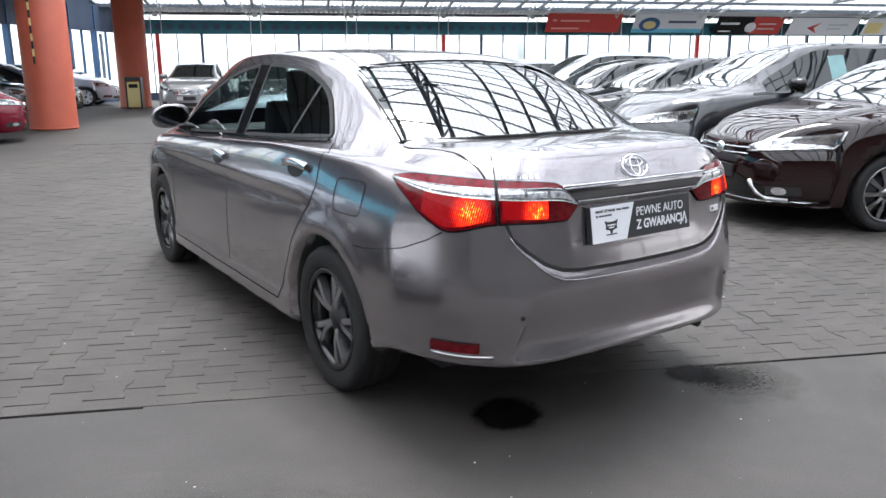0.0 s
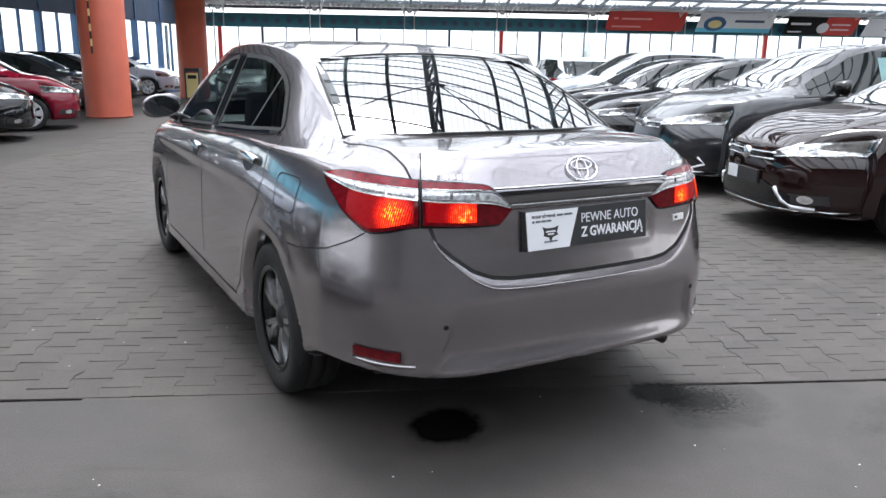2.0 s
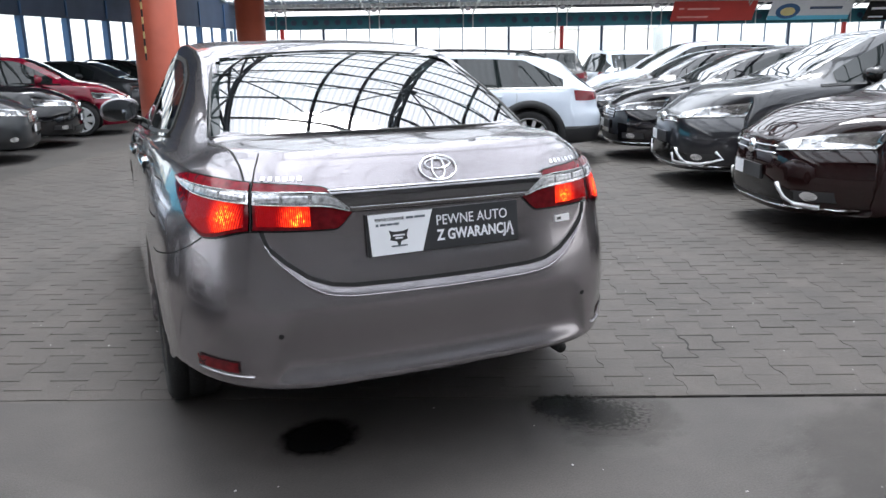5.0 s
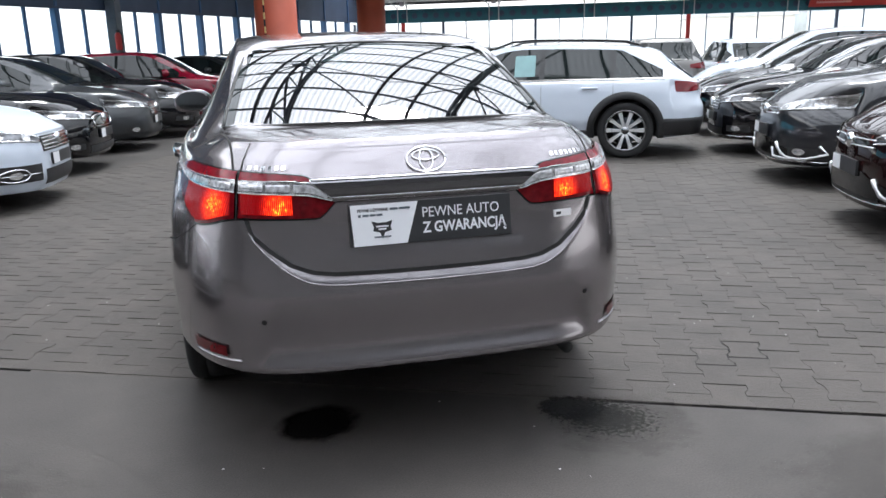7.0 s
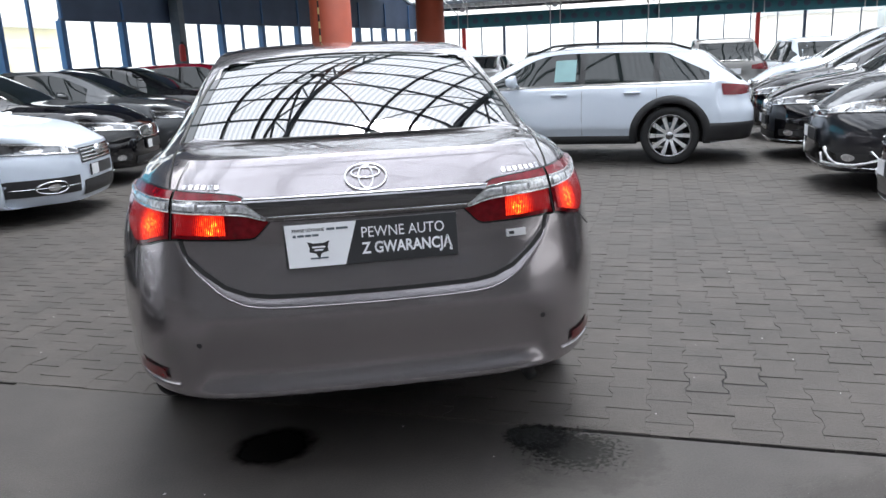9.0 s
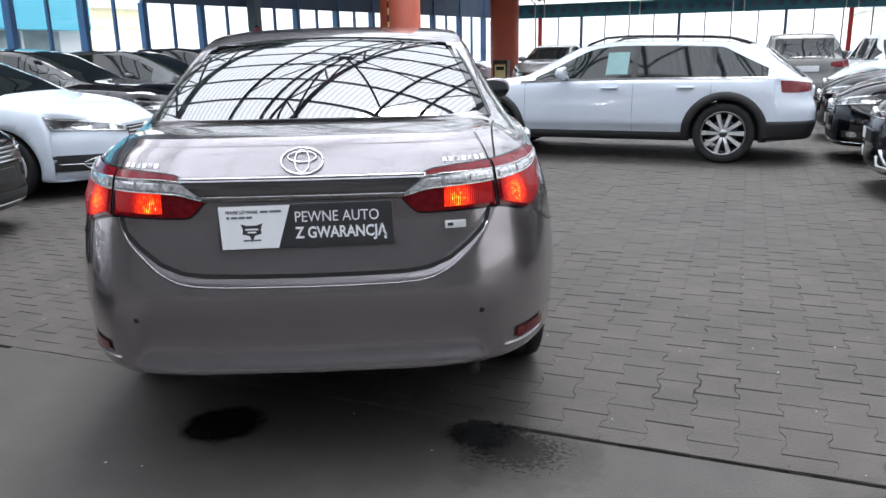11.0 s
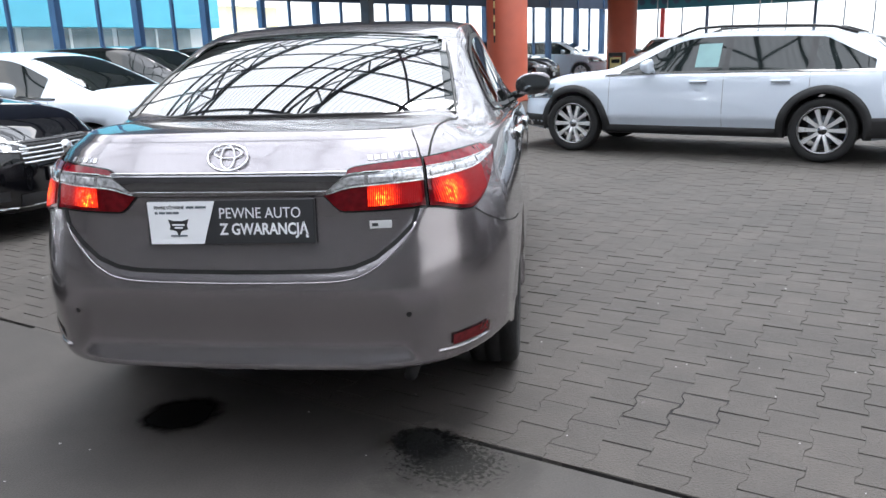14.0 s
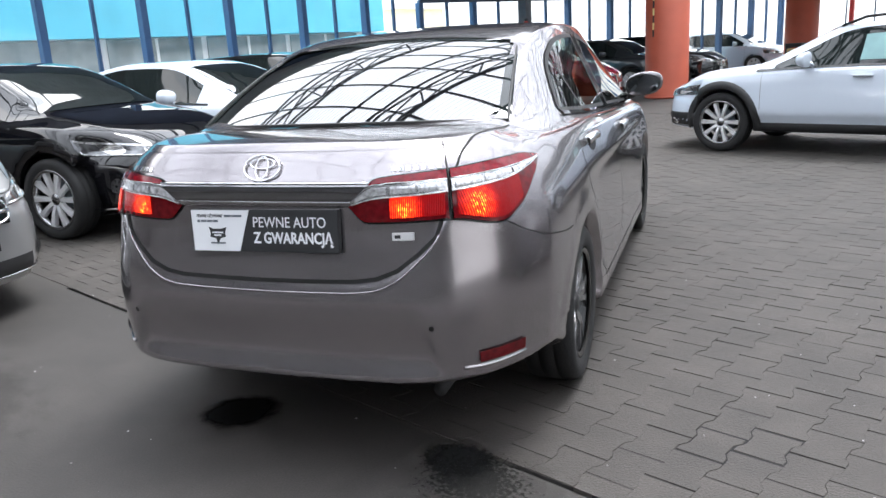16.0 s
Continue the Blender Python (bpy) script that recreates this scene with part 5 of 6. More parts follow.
def rear_form(x, y, z):
    """The relief of the tail: the lid set back from the bumper, a shallow middle panel, a lip along the bottom."""
    dx = dy = 0.0
    ax = abs(x)
    if y < 0.5 and z < 1.05:
        if ax < 0.62 and z > 0.55:
            lid = ease((z - LEDGE(ax)) / 0.03) * ease((0.62 - ax) / 0.03)
            dy += 0.007 * lid * (1 - 0.75 * ease((z - 0.80) / 0.16))
        if z < 0.60:
            mid = ease((0.600 - 0.30 * (z - 0.33) - ax) / 0.04)
            dy += 0.023 * mid * ease((z - 0.332) / 0.095) * ease((0.60 - z) / 0.17)
        if ax < 0.36 and 0.70 < z < 0.93:
            dy += 0.003 * ease((0.35 - ax) / 0.05) * ease((z - 0.715) / 0.03) * ease((0.925 - z) / 0.03)
    if 0.6 < y < 4.2 and 0.2 < z < 0.95 and ax > 0.6:
        side = math.copysign(1.0, x)
        dx -= side * 0.014 * ease((0.84 - z) / 0.05) * ease((z - 0.42) / 0.22) * ease((y - 0.9) / 0.6) * ease((3.9 - y) / 0.5)
        dx += side * 0.010 * ease((0.36 - z) / 0.05) * ease((y - 1.2) / 0.1) * ease((3.4 - y) / 0.1)
    if y < 1.5 and y > 0.4 and 0.40 < z < 0.86 and ax > 0.7:
        d = math.hypot(y - 0.96, z - 0.316)
        dx += math.copysign(0.005, x) * ease((0.47 - d) / 0.06)
    return dx, dy, 0.0


MAIN_FORM = dict(length=4.62, wheel=0.316, tyre=0.205, track=1.535, axles=(0.96, 3.66), tuck=(0.035, 0.010), cap=84, sculpt=rear_form,
    top=[(0, 1.077), (0.06, 1.0805), (0.14, 1.084), (0.35, 1.0875), (0.50, 1.087), (0.60, 1.10), (0.95, 1.245), (1.35, 1.395), (1.6, 1.438), (2.1, 1.465), (2.5, 1.455), (2.8, 1.415), (3.2, 1.25), (3.6, 1.06), (3.75, 1.02), (4.2, 0.92), (4.45, 0.80), (4.62, 0.68)],
    bot=[(0, 0.332), (0.3, 0.31), (0.55, 0.25), (0.9, 0.20), (4.0, 0.19), (4.62, 0.22)],
    half=[(0, 0.845), (0.3, 0.862), (0.6, 0.876), (1.0, 0.886), (3.7, 0.886), (4.2, 0.862), (4.62, 0.80)],
    belt=[(0, 0.985), (0.6, 0.995), (1.1, 1.005), (1.4, 1.01), (2.1, 0.985), (2.93, 0.945), (3.3, 0.925), (3.7, 0.89), (4.3, 0.80), (4.62, 0.62)],
    roofw=[(0, 0.67), (0.6, 0.665), (1.0, 0.645), (1.45, 0.615), (2.2, 0.612), (2.8, 0.60), (3.5, 0.69), (4.2, 0.66), (4.62, 0.55)],
    inset=[(0, 0.10), (0.4, 0.095), (0.8, 0.075), (1.3, 0.055), (3.0, 0.05), (4.0, 0.06), (4.62, 0.08)],
    rear=[(0.28, 0.09), (0.315, 0.03), (0.332, 0.012), (0.345, 0.008), (0.37, 0.009), (0.45, 0.004), (0.54, 0.0), (0.58, 0.002), (0.62, 0.0075), (0.66, 0.0135), (0.75, 0.029), (0.92, 0.047), (0.955, 0.051), (0.975, 0.0615), (1.058, 0.110), (1.072, 0.122), (1.085, 0.15), (1.5, 0.18)],
    nose=[(0.15, 0.06), (0.3, 0.0), (0.5, 0.0), (0.7, 0.03), (0.8, 0.10), (1.0, 0.25)],
    plan=((0.03, 0.38), (0.08, 0.5)))


def strip(sh, line, half_width, off, mat, name, parent, label=""):
    """A narrow band that follows places on the skin; line: (place, sideways direction) pairs."""
    rows = [[p - d * half_width + n * 0.0, p + n * off, p + d * half_width] for p, d, n in line]
    return patch(rows, mat, name, parent, label)


LAMP_LO = curve([(0, 0.890), (5, 0.840), (25, 0.843), (40, 0.812), (47, 0.845), (56, 0.915), (64.5, 0.972)])
LAMP_A = curve([(0, 0.8913), (7, 0.953), (27, 0.957), (45, 0.962), (56, 0.968), (64.5, 0.974)])
LAMP_B = curve([(0, 0.8907), (8, 0.914), (27, 0.923), (45, 0.934), (56, 0.955), (64.5, 0.973)])
LAMP_HI = curve([(0, 0.892), (8, 0.968), (27, 0.983), (45, 0.990), (54, 0.991), (64.5, 0.977)])
SIDE_LO = curve([(1.10, 1.074), (1.25, 1.066), (1.40, 1.056), (2.06, 1.024), (2.93, 0.982), (3.32, 0.962)])
SIDE_HI = curve([(1.10, 1.082), (1.16, 1.135), (1.3, 1.248), (1.486, 1.318), (1.67, 1.358), (2.05, 1.376), (2.3, 1.366), (2.58, 1.328), (3.07, 1.180), (3.32, 0.992)])
GLASS_LO = curve([(0, 0.535), (0.3, 0.56), (0.5, 0.615), (0.64, 0.70)])
GLASS_HI = curve([(0, 1.285), (0.3, 1.295), (0.52, 1.32)])


def writing(text, size, m, mat, name, parent, bold=0.0):
    """Letters in the built-in font, turned into a mesh."""
    cu = bpy.data.curves.new(name, "FONT")
    cu.body, cu.size, cu.extrude, cu.offset = text, size, 0.0006, bold
    cu.resolution_u = 3
    tmp = bpy.data.objects.new(name, cu)
    scene.collection.objects.link(tmp)
    dg = bpy.context.evaluated_depsgraph_get()
    me = bpy.data.meshes.new_from_object(tmp.evaluated_get(dg))
    bpy.data.objects.remove(tmp)
    me.materials.clear()
    me.materials.append(mat)
    ob = new(name, me)
    ob.parent = parent
    ob.matrix_basis = m
    return ob


def rear_glass_place(k, t, lift=0.0):
    """A place on the rear window: k from -1 to 1 across, t from 0 at its foot to 1 at the roof."""
    x0, x1 = 0.645 * k, 0.535 * k
    y0, y1 = 0.54 + 0.15 * k * k, 1.30 + 0.03 * k * k
    z0, z1 = 1.092 - 0.012 * k * k, 1.392 - 0.032 * k * k
    return Vector((x0 + (x1 - x0) * t, y0 + (y1 - y0) * t - lift * 0.4, z0 + (z1 - z0) * t + 0.030 * 4 * t * (1 - t) * (1 - 0.15 * k * k) + lift))


def seat(car, x, y, w, back):
    st = part("seat", slab(x - w / 2, x + w / 2, y, y + 0.50, 0.45, 0.62, 0.05), M["seat"], car)
    bm = slab(x - w / 2, x + w / 2, -0.07, 0.07, 0, back, 0.05)
    bmesh.ops.rotate(bm, verts=bm.verts[:], cent=(0, 0, 0), matrix=Matrix.Rotation(radians(16), 3, "X"))
    bmesh.ops.translate(bm, verts=bm.verts[:], vec=(0, y, 0.60))
    part("backrest", bm, M["seat"], st)
    return st


def main_car():
    p = MAIN_FORM
    car = empty("sedan_car", pose(0, 0, 0), "taupe grey metallic four-door sedan with lit red tail lamps", "car")
    sh = Shell(p, 3.2)
    mat = M["taupe"]
    for sx in (-1, 1):
        cs = lambda y, z, o: sh.side(sx, y, z, o)
        cb = lambda x, z, o: sh.back(x, z, o)
        # side windows
        for a, b in ((1.11, 2.075), (2.225, 3.29)):
            rows = [[cs(y, z, 0.003) for z in span(SIDE_LO(y) + 0.004, max(SIDE_LO(y) + 0.008, SIDE_HI(y) - 0.004), 8)] for y in span(a, b, 24)]
            pane = patch(rows, M["glass"], "side_window", car)
            edge = [(a, SIDE_LO(a)), *[(y, SIDE_LO(y)) for y in span(a, b, 14)], (b, SIDE_HI(b)), *[(y, SIDE_HI(y)) for y in span(b, a, 20)], (a, SIDE_LO(a))]
            gap_line(sh, cs, edge, 0.020, "window_seal", pane, M["plastic"], 0.005, 3)
        gap_line(sh, cs, [(1.475, SIDE_LO(1.475)), (1.40, SIDE_HI(1.40))], 0.022, "quarter_divider", car, M["plastic"], 0.005)
        gap_line(sh, cs, [(2.15, SIDE_LO(2.15)), (2.15, SIDE_HI(2.15))], 0.13, "door_pillar", car, M["gloss_black"], 0.004)
        gap_line(sh, cs, [(y, SIDE_LO(y) - 0.012) for y in span(1.10, 3.34, 26)], 0.011, "belt_trim", car, M["chrome"], 0.010, 2)
        # handles
        for y0, z0 in ((1.13, 0.945), (2.20, 0.895)):
            rows = [[sh.side(sx, y, z0 + dz + 0.012 * math.sin(math.pi * (y - y0) / 0.24), 0.003 + o * math.sin(math.pi * min(1, max(0, (y - y0 + 0.02) / 0.28))) ** 0.4) for dz, o in ((-0.018, 0.0), (-0.015, 0.028), (0.0, 0.036), (0.013, 0.03), (0.016, 0.0))] for y in span(y0, y0 + 0.24, 12)]
            patch(rows, M["chrome"], "door_handle", car, "chrome door handle")
            # flat black oval on the skin, painting the shade of the hollow behind the handle
            rows = [[sh.side(sx, y0 + 0.13 + r * 0.085 * math.cos(t), z0 - 0.01 + r * 0.04 * math.sin(t), 0.0012) for r in (0.02, 0.5, 1.0)] for t in span(0, 2 * math.pi, 22)]
            patch(rows, M["plastic"], "handle_recess", car)
        # panel gaps
        gap_line(sh, cs, [(1.055, 1.05), (1.045, 0.98), (1.03, 0.89), (1.09, 0.80), (1.18, 0.72), (1.28, 0.62), (1.33, 0.52), (1.42, 0.36), (1.47, 0.29)], 0.006, "door_gap", car)
        gap_line(sh, cs, [(2.17, 1.01), (2.20, 0.85), (2.21, 0.6), (2.17, 0.29)], 0.006, "door_gap", car)
        gap_line(sh, cs, [(3.36, 0.93), (3.33, 0.75), (3.27, 0.5), (3.26, 0.29)], 0.006, "door_gap", car)
        gap_line(sh, cs, [(1.47, 0.287), (2.3, 0.285), (3.26, 0.285)], 0.006, "sill_gap", car)
        az = lambda a, z, o: sh.corner((sx * 0.30, 0.75), a, z, o)
        gap_line(sh, az, [(42, 0.808), (47, 0.775), (56, 0.735), (66, 0.715), (76, 0.70), (84, 0.697)], 0.005, "bumper_gap", car)
        # tail lamps, one on the wing and one on the lid
        for nm, a0, a1, bulb, reach, l0, l1, cells in (("wing_tail_lamp", 26.5, 64.4, 33.5, 0.085, 27.6, 49.0, ((27.5, 35), (36, 46), (47, 62))), ("lid_tail_lamp", 0.3, 25.4, 14.5, 0.072, 11.0, 24.6, ((2.2, 10.4), (11.4, 17.5), (18.3, 24.8)))):
            rows = [[az(a, z, 0.003) for z in span(LAMP_LO(a) - 0.005, LAMP_HI(a) + 0.005, 8)] for a in span(a0 - 0.3, min(a1 + 0.5, 65), 20)]
            house = patch(rows, M["gloss_black"], nm, car, "tail lamp with a red, clear and lit red band")
            rows = [[az(a, z, 0.008) for z in span(LAMP_LO(a) + 0.002, LAMP_B(a) - 0.001, 8)] for a in span(a0, a1, 26)]
            patch(rows, M["lamp_unlit"], "unlit_lens", house, "deep red lens")
            mt = lit_lens(nm + "_lens", az(bulb, 0.878, 0.0), reach, 1.55, "Y" if nm == "wing_tail_lamp" else "X")
            rows = [[az(a, z, 0.011) for z in span(LAMP_LO(a) + 0.013, LAMP_B(a) - 0.002, 8)] for a in span(l0, l1, 26)]
            patch(rows, mt, "lit_lens", house, "glowing ribbed red lens")
            rows = [[az(a, z, 0.010) for z in span(LAMP_B(a) + 0.001, LAMP_A(a) - 0.001, 5)] for a in span(max(a0, 0.8), a1, 22)]
            strip_lens = patch(rows, M["lamp_clear"], "clear_lens", house, "clear silvery lens")
            for c0, c1 in cells:
                rows = [[az(a, LAMP_B(a) + (LAMP_A(a) - LAMP_B(a)) * t, 0.0125 + 0.003 * math.sin(math.pi * t)) for t in span(0.22, 0.80, 5)] for a in span(c0, c1, 8)]
                patch(rows, M["lamp_cell"], "lens_cell", strip_lens, "bright clear lamp cell")
            for edge, lift in ((LAMP_B, 0.012), (LAMP_A, 0.012)):
                bead([az(a, edge(a), lift) for a in span(max(a0, 1.0), a1, 22)], 0.0016, M["lamp_cell"], "lens_rib", strip_lens)
            rows = [[az(a, z, 0.010) for z in span(LAMP_A(a) + 0.001, LAMP_HI(a) - 0.001, 4)] for a in span(max(a0, 0.8), a1, 22)]
            patch(rows, M["lamp_red"], "red_lens", house, "dark red lens")
        # bumper reflector in its slot
        rows = [[az(a, z, 0.001) for z in span(0.379, 0.424, 5)] for a in span(30, 46, 10)]
        slot = patch(rows, mat, "reflector_slot", car)
        rows = [[az(a, z, 0.007) for z in span(0.383, 0.420, 4)] for a in span(31, 45.5, 10)]
        patch(rows, M["lamp_unlit"], "reflector", slot, "dark red reflector")
        bead([az(a, 0.371 - 0.004 * math.sin(3.14 * (a - 27) / 20), 0.002) for a in span(27, 46, 10)], 0.006, mat, "slot_lip", slot)
        # parking sensor
        c, n = sh.hit((sx * 0.55, -3, 0.515), (0, 1, 0))
        bm = bmesh.new()
        tube(bm, c - n * 0.004, c + n * 0.0015, 0.0085, 14)
        part("parking_sensor", bm, M["seam"], car)
        # lid edge
        gap_line(sh, lambda x, y, o: sh.above(x, y, o), [(sx * 0.655, 0.66), (sx * 0.628, 0.45), (sx * 0.614, 0.33), (sx * 0.609, 0.24), (sx * 0.608, 0.175)], 0.006, "lid_gap", car)
        gap_line(sh, az, [(26.0, 1.066), (26.0, 0.985)], 0.35, "lid_gap", car, off=0.002)
        bead([az(26.0, z, 0.006) for z in span(0.988, 0.838, 9)], 0.0022, M["seam"], "lamp_gap", car)
        # mirror
        at = sh.side(sx, 3.12, 0.985)
        bm = bmesh.new()
        bmesh.ops.create_uvsphere(bm, u_segments=24, v_segments=14, radius=1)
        for v in bm.verts:
            x, y, z = v.co
            v.co = Vector((at.x + sx * (0.135 + 0.115 * math.copysign(abs(x) ** 0.8, x)), 3.06 + (0.10 * y if y > 0 else 0.012 * y), at.z + 0.085 + 0.072 * math.copysign(abs(z) ** 0.8, z) + 0.012 * x * sx))
        mir = part("wing_mirror", bm, mat, car, smooth=True)
        bm = bmesh.new()
        bmesh.ops.create_circle(bm, cap_ends=True, segments=28, radius=1)
        for v in bm.verts:
            v.co = Vector((at.x + sx * (0.135 + 0.102 * v.co.x), 3.044, at.z + 0.085 + 0.062 * v.co.y))
        part("mirror_glass", bm, M["mirror"], mir)
        bm = bmesh.new()
        tube(bm, (at.x - sx * 0.03, 3.12, at.z - 0.01), (at.x + sx * 0.07, 3.09, at.z + 0.03), 0.028, 10)
        part("mirror_foot", bm, M["gloss_black"], mir, smooth=True)
        # nose lamps
        rows = [[sh.front(sx * x, z, 0.006) for z in span(0.60 + 0.03 * t, 0.69 + 0.09 * t, 5)] for t, x in [(i / 11, 0.38 + 0.36 * i / 11) for i in range(12)]]
        patch(rows, M["lamp_clear"], "headlamp", car)
        seat(car, sx * 0.37, 2.35, 0.48, 0.60)
        hr = slab(sx * 0.37 - 0.13, sx * 0.37 + 0.13, 2.10, 2.21, 1.16, 1.35, 0.04)
        part("headrest", hr, M["seat"], car)
        hr = slab(sx * 0.40 - 0.13, sx * 0.40 + 0.13, 1.22, 1.32, 1.08, 1.26, 0.04)
        part("headrest", hr, M["seat"], car)
    seat(car, 0.0, 1.45, 1.25, 0.58)
    part("parcel_shelf", slab(-0.60, 0.60, 0.70, 1.28, 1.02, 1.045, 0.008), M["seat"], car)
    part("dashboard", slab(-0.68, 0.68, 3.0, 3.5, 0.62, 0.98, 0.06), M["plastic"], car)
    # lid gap across the tail
    low = [(0.58, 0.838), (0.567, 0.792), (0.518, 0.744), (0.452, 0.694), (0.384, 0.668), (0.316, 0.659), (0.15, 0.655), (0.0, 0.654)]
    line = [(-x, z) for x, z in low] + [(x, z) for x, z in low[-2::-1]]
    gap_line(sh, lambda x, z, o: sh.back(x, z, o), line, 0.013, "lid_gap", car)
    crest = [sh.back(x, LEDGE(abs(x)) - 0.002, 0.0005) for x in span(-0.575, 0.575, 61)]
    bead([q for q in crest if q is not None], 0.003, mat, "bumper_edge", car)
    # rear window
    rows = [[rear_glass_place(k, t) for k in span(-1, 1, 25)] for t in span(0, 1, 18)]
    pane = patch(rows, M["rear_glass"], "rear_window", car, "sloping rear window mirroring the roof")
    rim = [rear_glass_place(k, t, 0.003) for k, t in [(k, 0) for k in span(-1, 1, 21)] + [(1, t) for t in span(0.05, 1, 14)] + [(k, 1) for k in span(0.95, -1, 21)] + [(-1, t) for t in span(0.95, 0, 14)]]
    bead(rim, 0.005, M["plastic"], "window_seal", pane)
    for k0, k1 in ((-1.015, -0.945), (0.945, 1.015)):
        rows = [[rear_glass_place(k, t, 0.0025) for k in span(k0, k1, 4)] for t in span(0.0, 1.0, 16)]
        patch(rows, M["side_glass"], "edge_band", pane, "black printed edge of the glass")
    rows = [[rear_glass_place(k, t, 0.0025) for k in span(-0.945, 0.945, 21)] for t in span(0.945, 1.01, 3)]
    patch(rows, M["side_glass"], "edge_band", pane, "black printed edge of the glass")
    # windscreen
    ww = curve(p["roofw"])
    rows = [[sh.above(k * (ww(y) - 0.05), y, 0.004) for k in span(-1, 1, 15)] for y in span(2.84, 3.56, 14)]
    patch(rows, M["glass"], "windscreen", car)
    # garnish over the plate: chrome darkened in colour for the floor it mirrors
    rows = [[sh.back(k * (0.312 + 1.25 * (z - 0.904)), z, o) for z, o in ((0.904, 0.003), (0.9055, 0.014), (0.908, 0.019), (0.916, 0.020), (0.932, 0.020), (0.948, 0.021), (0.9535, 0.020), (0.9568, 0.015), (0.958, 0.003))] for k in span(-1, 1, 27)]
    gar = patch(rows, M["chrome_dark_reflection"], "garnish", car, "chrome strip above the plate, coloured dark like its floor reflection")
    # brighter chrome beads stand in for the edge highlights
    for z, o, r, e in ((0.9545, 0.019, 0.0035, 0.374), (0.906, 0.017, 0.0022, 0.313)):
        bead([sh.back(x, z, o) for x in span(-e, e, 27)], r, M["chrome"], "garnish_edge", gar)
    rows = [[sh.back(x, z, o) for z, o in ((0.886, 0.002), (0.893, 0.012), (0.904, 0.010))] for x in span(-0.31, 0.31, 21)]
    patch(rows, mat, "garnish_underside", gar)
    # dealer plate
    pl = new("plate")
    pl["label"] = "dark dealer plate with a white panel and white writing"
    pl.matrix_basis = pose(0.005, 0.034, 0.812, -6, -0.6, 0)
    pl.parent = car
    part("plate_holder", slab(-0.268, 0.268, -0.008, 0.012, -0.068, 0.068, 0.003), M["plate_dark"], pl)
    bm = bmesh.new()
    q = [(-0.264, 0.066), (-0.045, 0.066), (-0.086, -0.066), (-0.258, -0.066)]
    fr = [bm.verts.new((x, -0.0105, z)) for x, z in q]
    bk = [bm.verts.new((x, -0.008, z)) for x, z in q]
    bm.faces.new(fr)
    for i in range(4):
        bm.faces.new((fr[i], fr[(i + 1) % 4], bk[(i + 1) % 4], bk[i]))
    part("white_panel", bm, M["plate"], pl)
    writing("PEWNE AUTO", 0.047, pose(-0.034, -0.0095, 0.012, 90, 0, 0) @ Matrix.Diagonal((0.87, 1, 1, 1)), M["plate"], "writing", pl, 0.0)
    writing("Z GWARANCJ\u0104", 0.049, pose(-0.032, -0.0095, -0.038, 90, 0, 0) @ Matrix.Diagonal((0.81, 1, 1, 1)), M["plate"], "writing", pl, 0.0012)
    writing("PEWNE U\u017bYWANE", 0.0135, pose(-0.242, -0.0108, 0.043, 90, 0, 0) @ Matrix.Diagonal((0.85, 1, 1, 1)), M["plate_dark"], "writing", pl, 0.0004)
    for x0, x1, z, h in ((-0.137, -0.112, 0.0475, 0.007), (-0.108, -0.072, 0.0475, 0.007), (-0.240, -0.231, 0.031, 0.008), (-0.226, -0.206, 0.031, 0.007), (-0.203, -0.184, 0.031, 0.007), (-0.181, -0.162, 0.031, 0.007)):
        part("text_bar", slab(x0, x1, -0.0118, -0.0104, z - h / 2, z + h / 2), M["steel"], pl)
    bm = bmesh.new()
    shape = [(-0.034, 0.012), (-0.016, 0.006), (0.014, 0.006), (0.034, 0.012), (0.027, -0.008), (0.030, -0.02), (0.008, -0.026), (0.0, -0.046), (-0.008, -0.026), (-0.030, -0.02), (-0.027, -0.008)]
    bm.faces.new([bm.verts.new((x - 0.165, -0.0112, z)) for x, z in shape])
    ext = bmesh.ops.extrude_face_region(bm, geom=bm.faces[:])
    bmesh.ops.translate(bm, verts=[g for g in ext["geom"] if isinstance(g, bmesh.types.BMVert)], vec=(0, 0.001, 0))
    part("logo_shape", bm, M["plate_dark"], pl)
    for x0, x1, z, m in ((-0.185, -0.145, -0.006, M["plate"]), (-0.178, -0.152, -0.015, M["plate"]), (-0.192, -0.138, -0.040, M["steel"])):
        part("logo_bar", slab(x0, x1, -0.0122, -0.0108, z - 0.0025, z + 0.0025), m, pl)
    # badges
    c, n = sh.hit((0, -3, 1.003), (0, 1, 0))
    em = new("badge")
    em.parent = car
    em.matrix_basis = Matrix.Translation(c + n * 0.003) @ n.to_track_quat("Z", "Y").to_matrix().to_4x4()
    for a, b, w, nm in ((0.064, 0.043, 0.0036, "oval_ring"), (0.022, 0.037, 0.0027, "inner_oval"), (0.044, 0.017, 0.0027, "cross_oval")):
        bm = bmesh.new()
        dz = 0.014 if nm == "cross_oval" else 0.0
        ring = [Vector((a * math.cos(t), b * math.sin(t) + dz, 0.004)) for t in span(0, 2 * math.pi, 41)]
        sweep(bm, ring, w, 8)
        part(nm, bm, M["chrome"], em, smooth=True)
    for x0, step, n, z0, dz in ((-0.563, 0.0205, 6, 0.996, 0.0), (0.432, 0.0205, 7, 0.996, 0.0)):
        for i in range(n):
            x = x0 + step * i
            c, nn = sh.hit((x + 0.008, -3, z0), (0, 1, 0))
            bm = slab(-0.0070, 0.0070, -0.0080, 0.0080, -0.002, 0.004, 0.001)
            bmesh.ops.transform(bm, matrix=Matrix.Translation(c) @ nn.to_track_quat("Z", "Y").to_matrix().to_4x4(), verts=bm.verts[:])
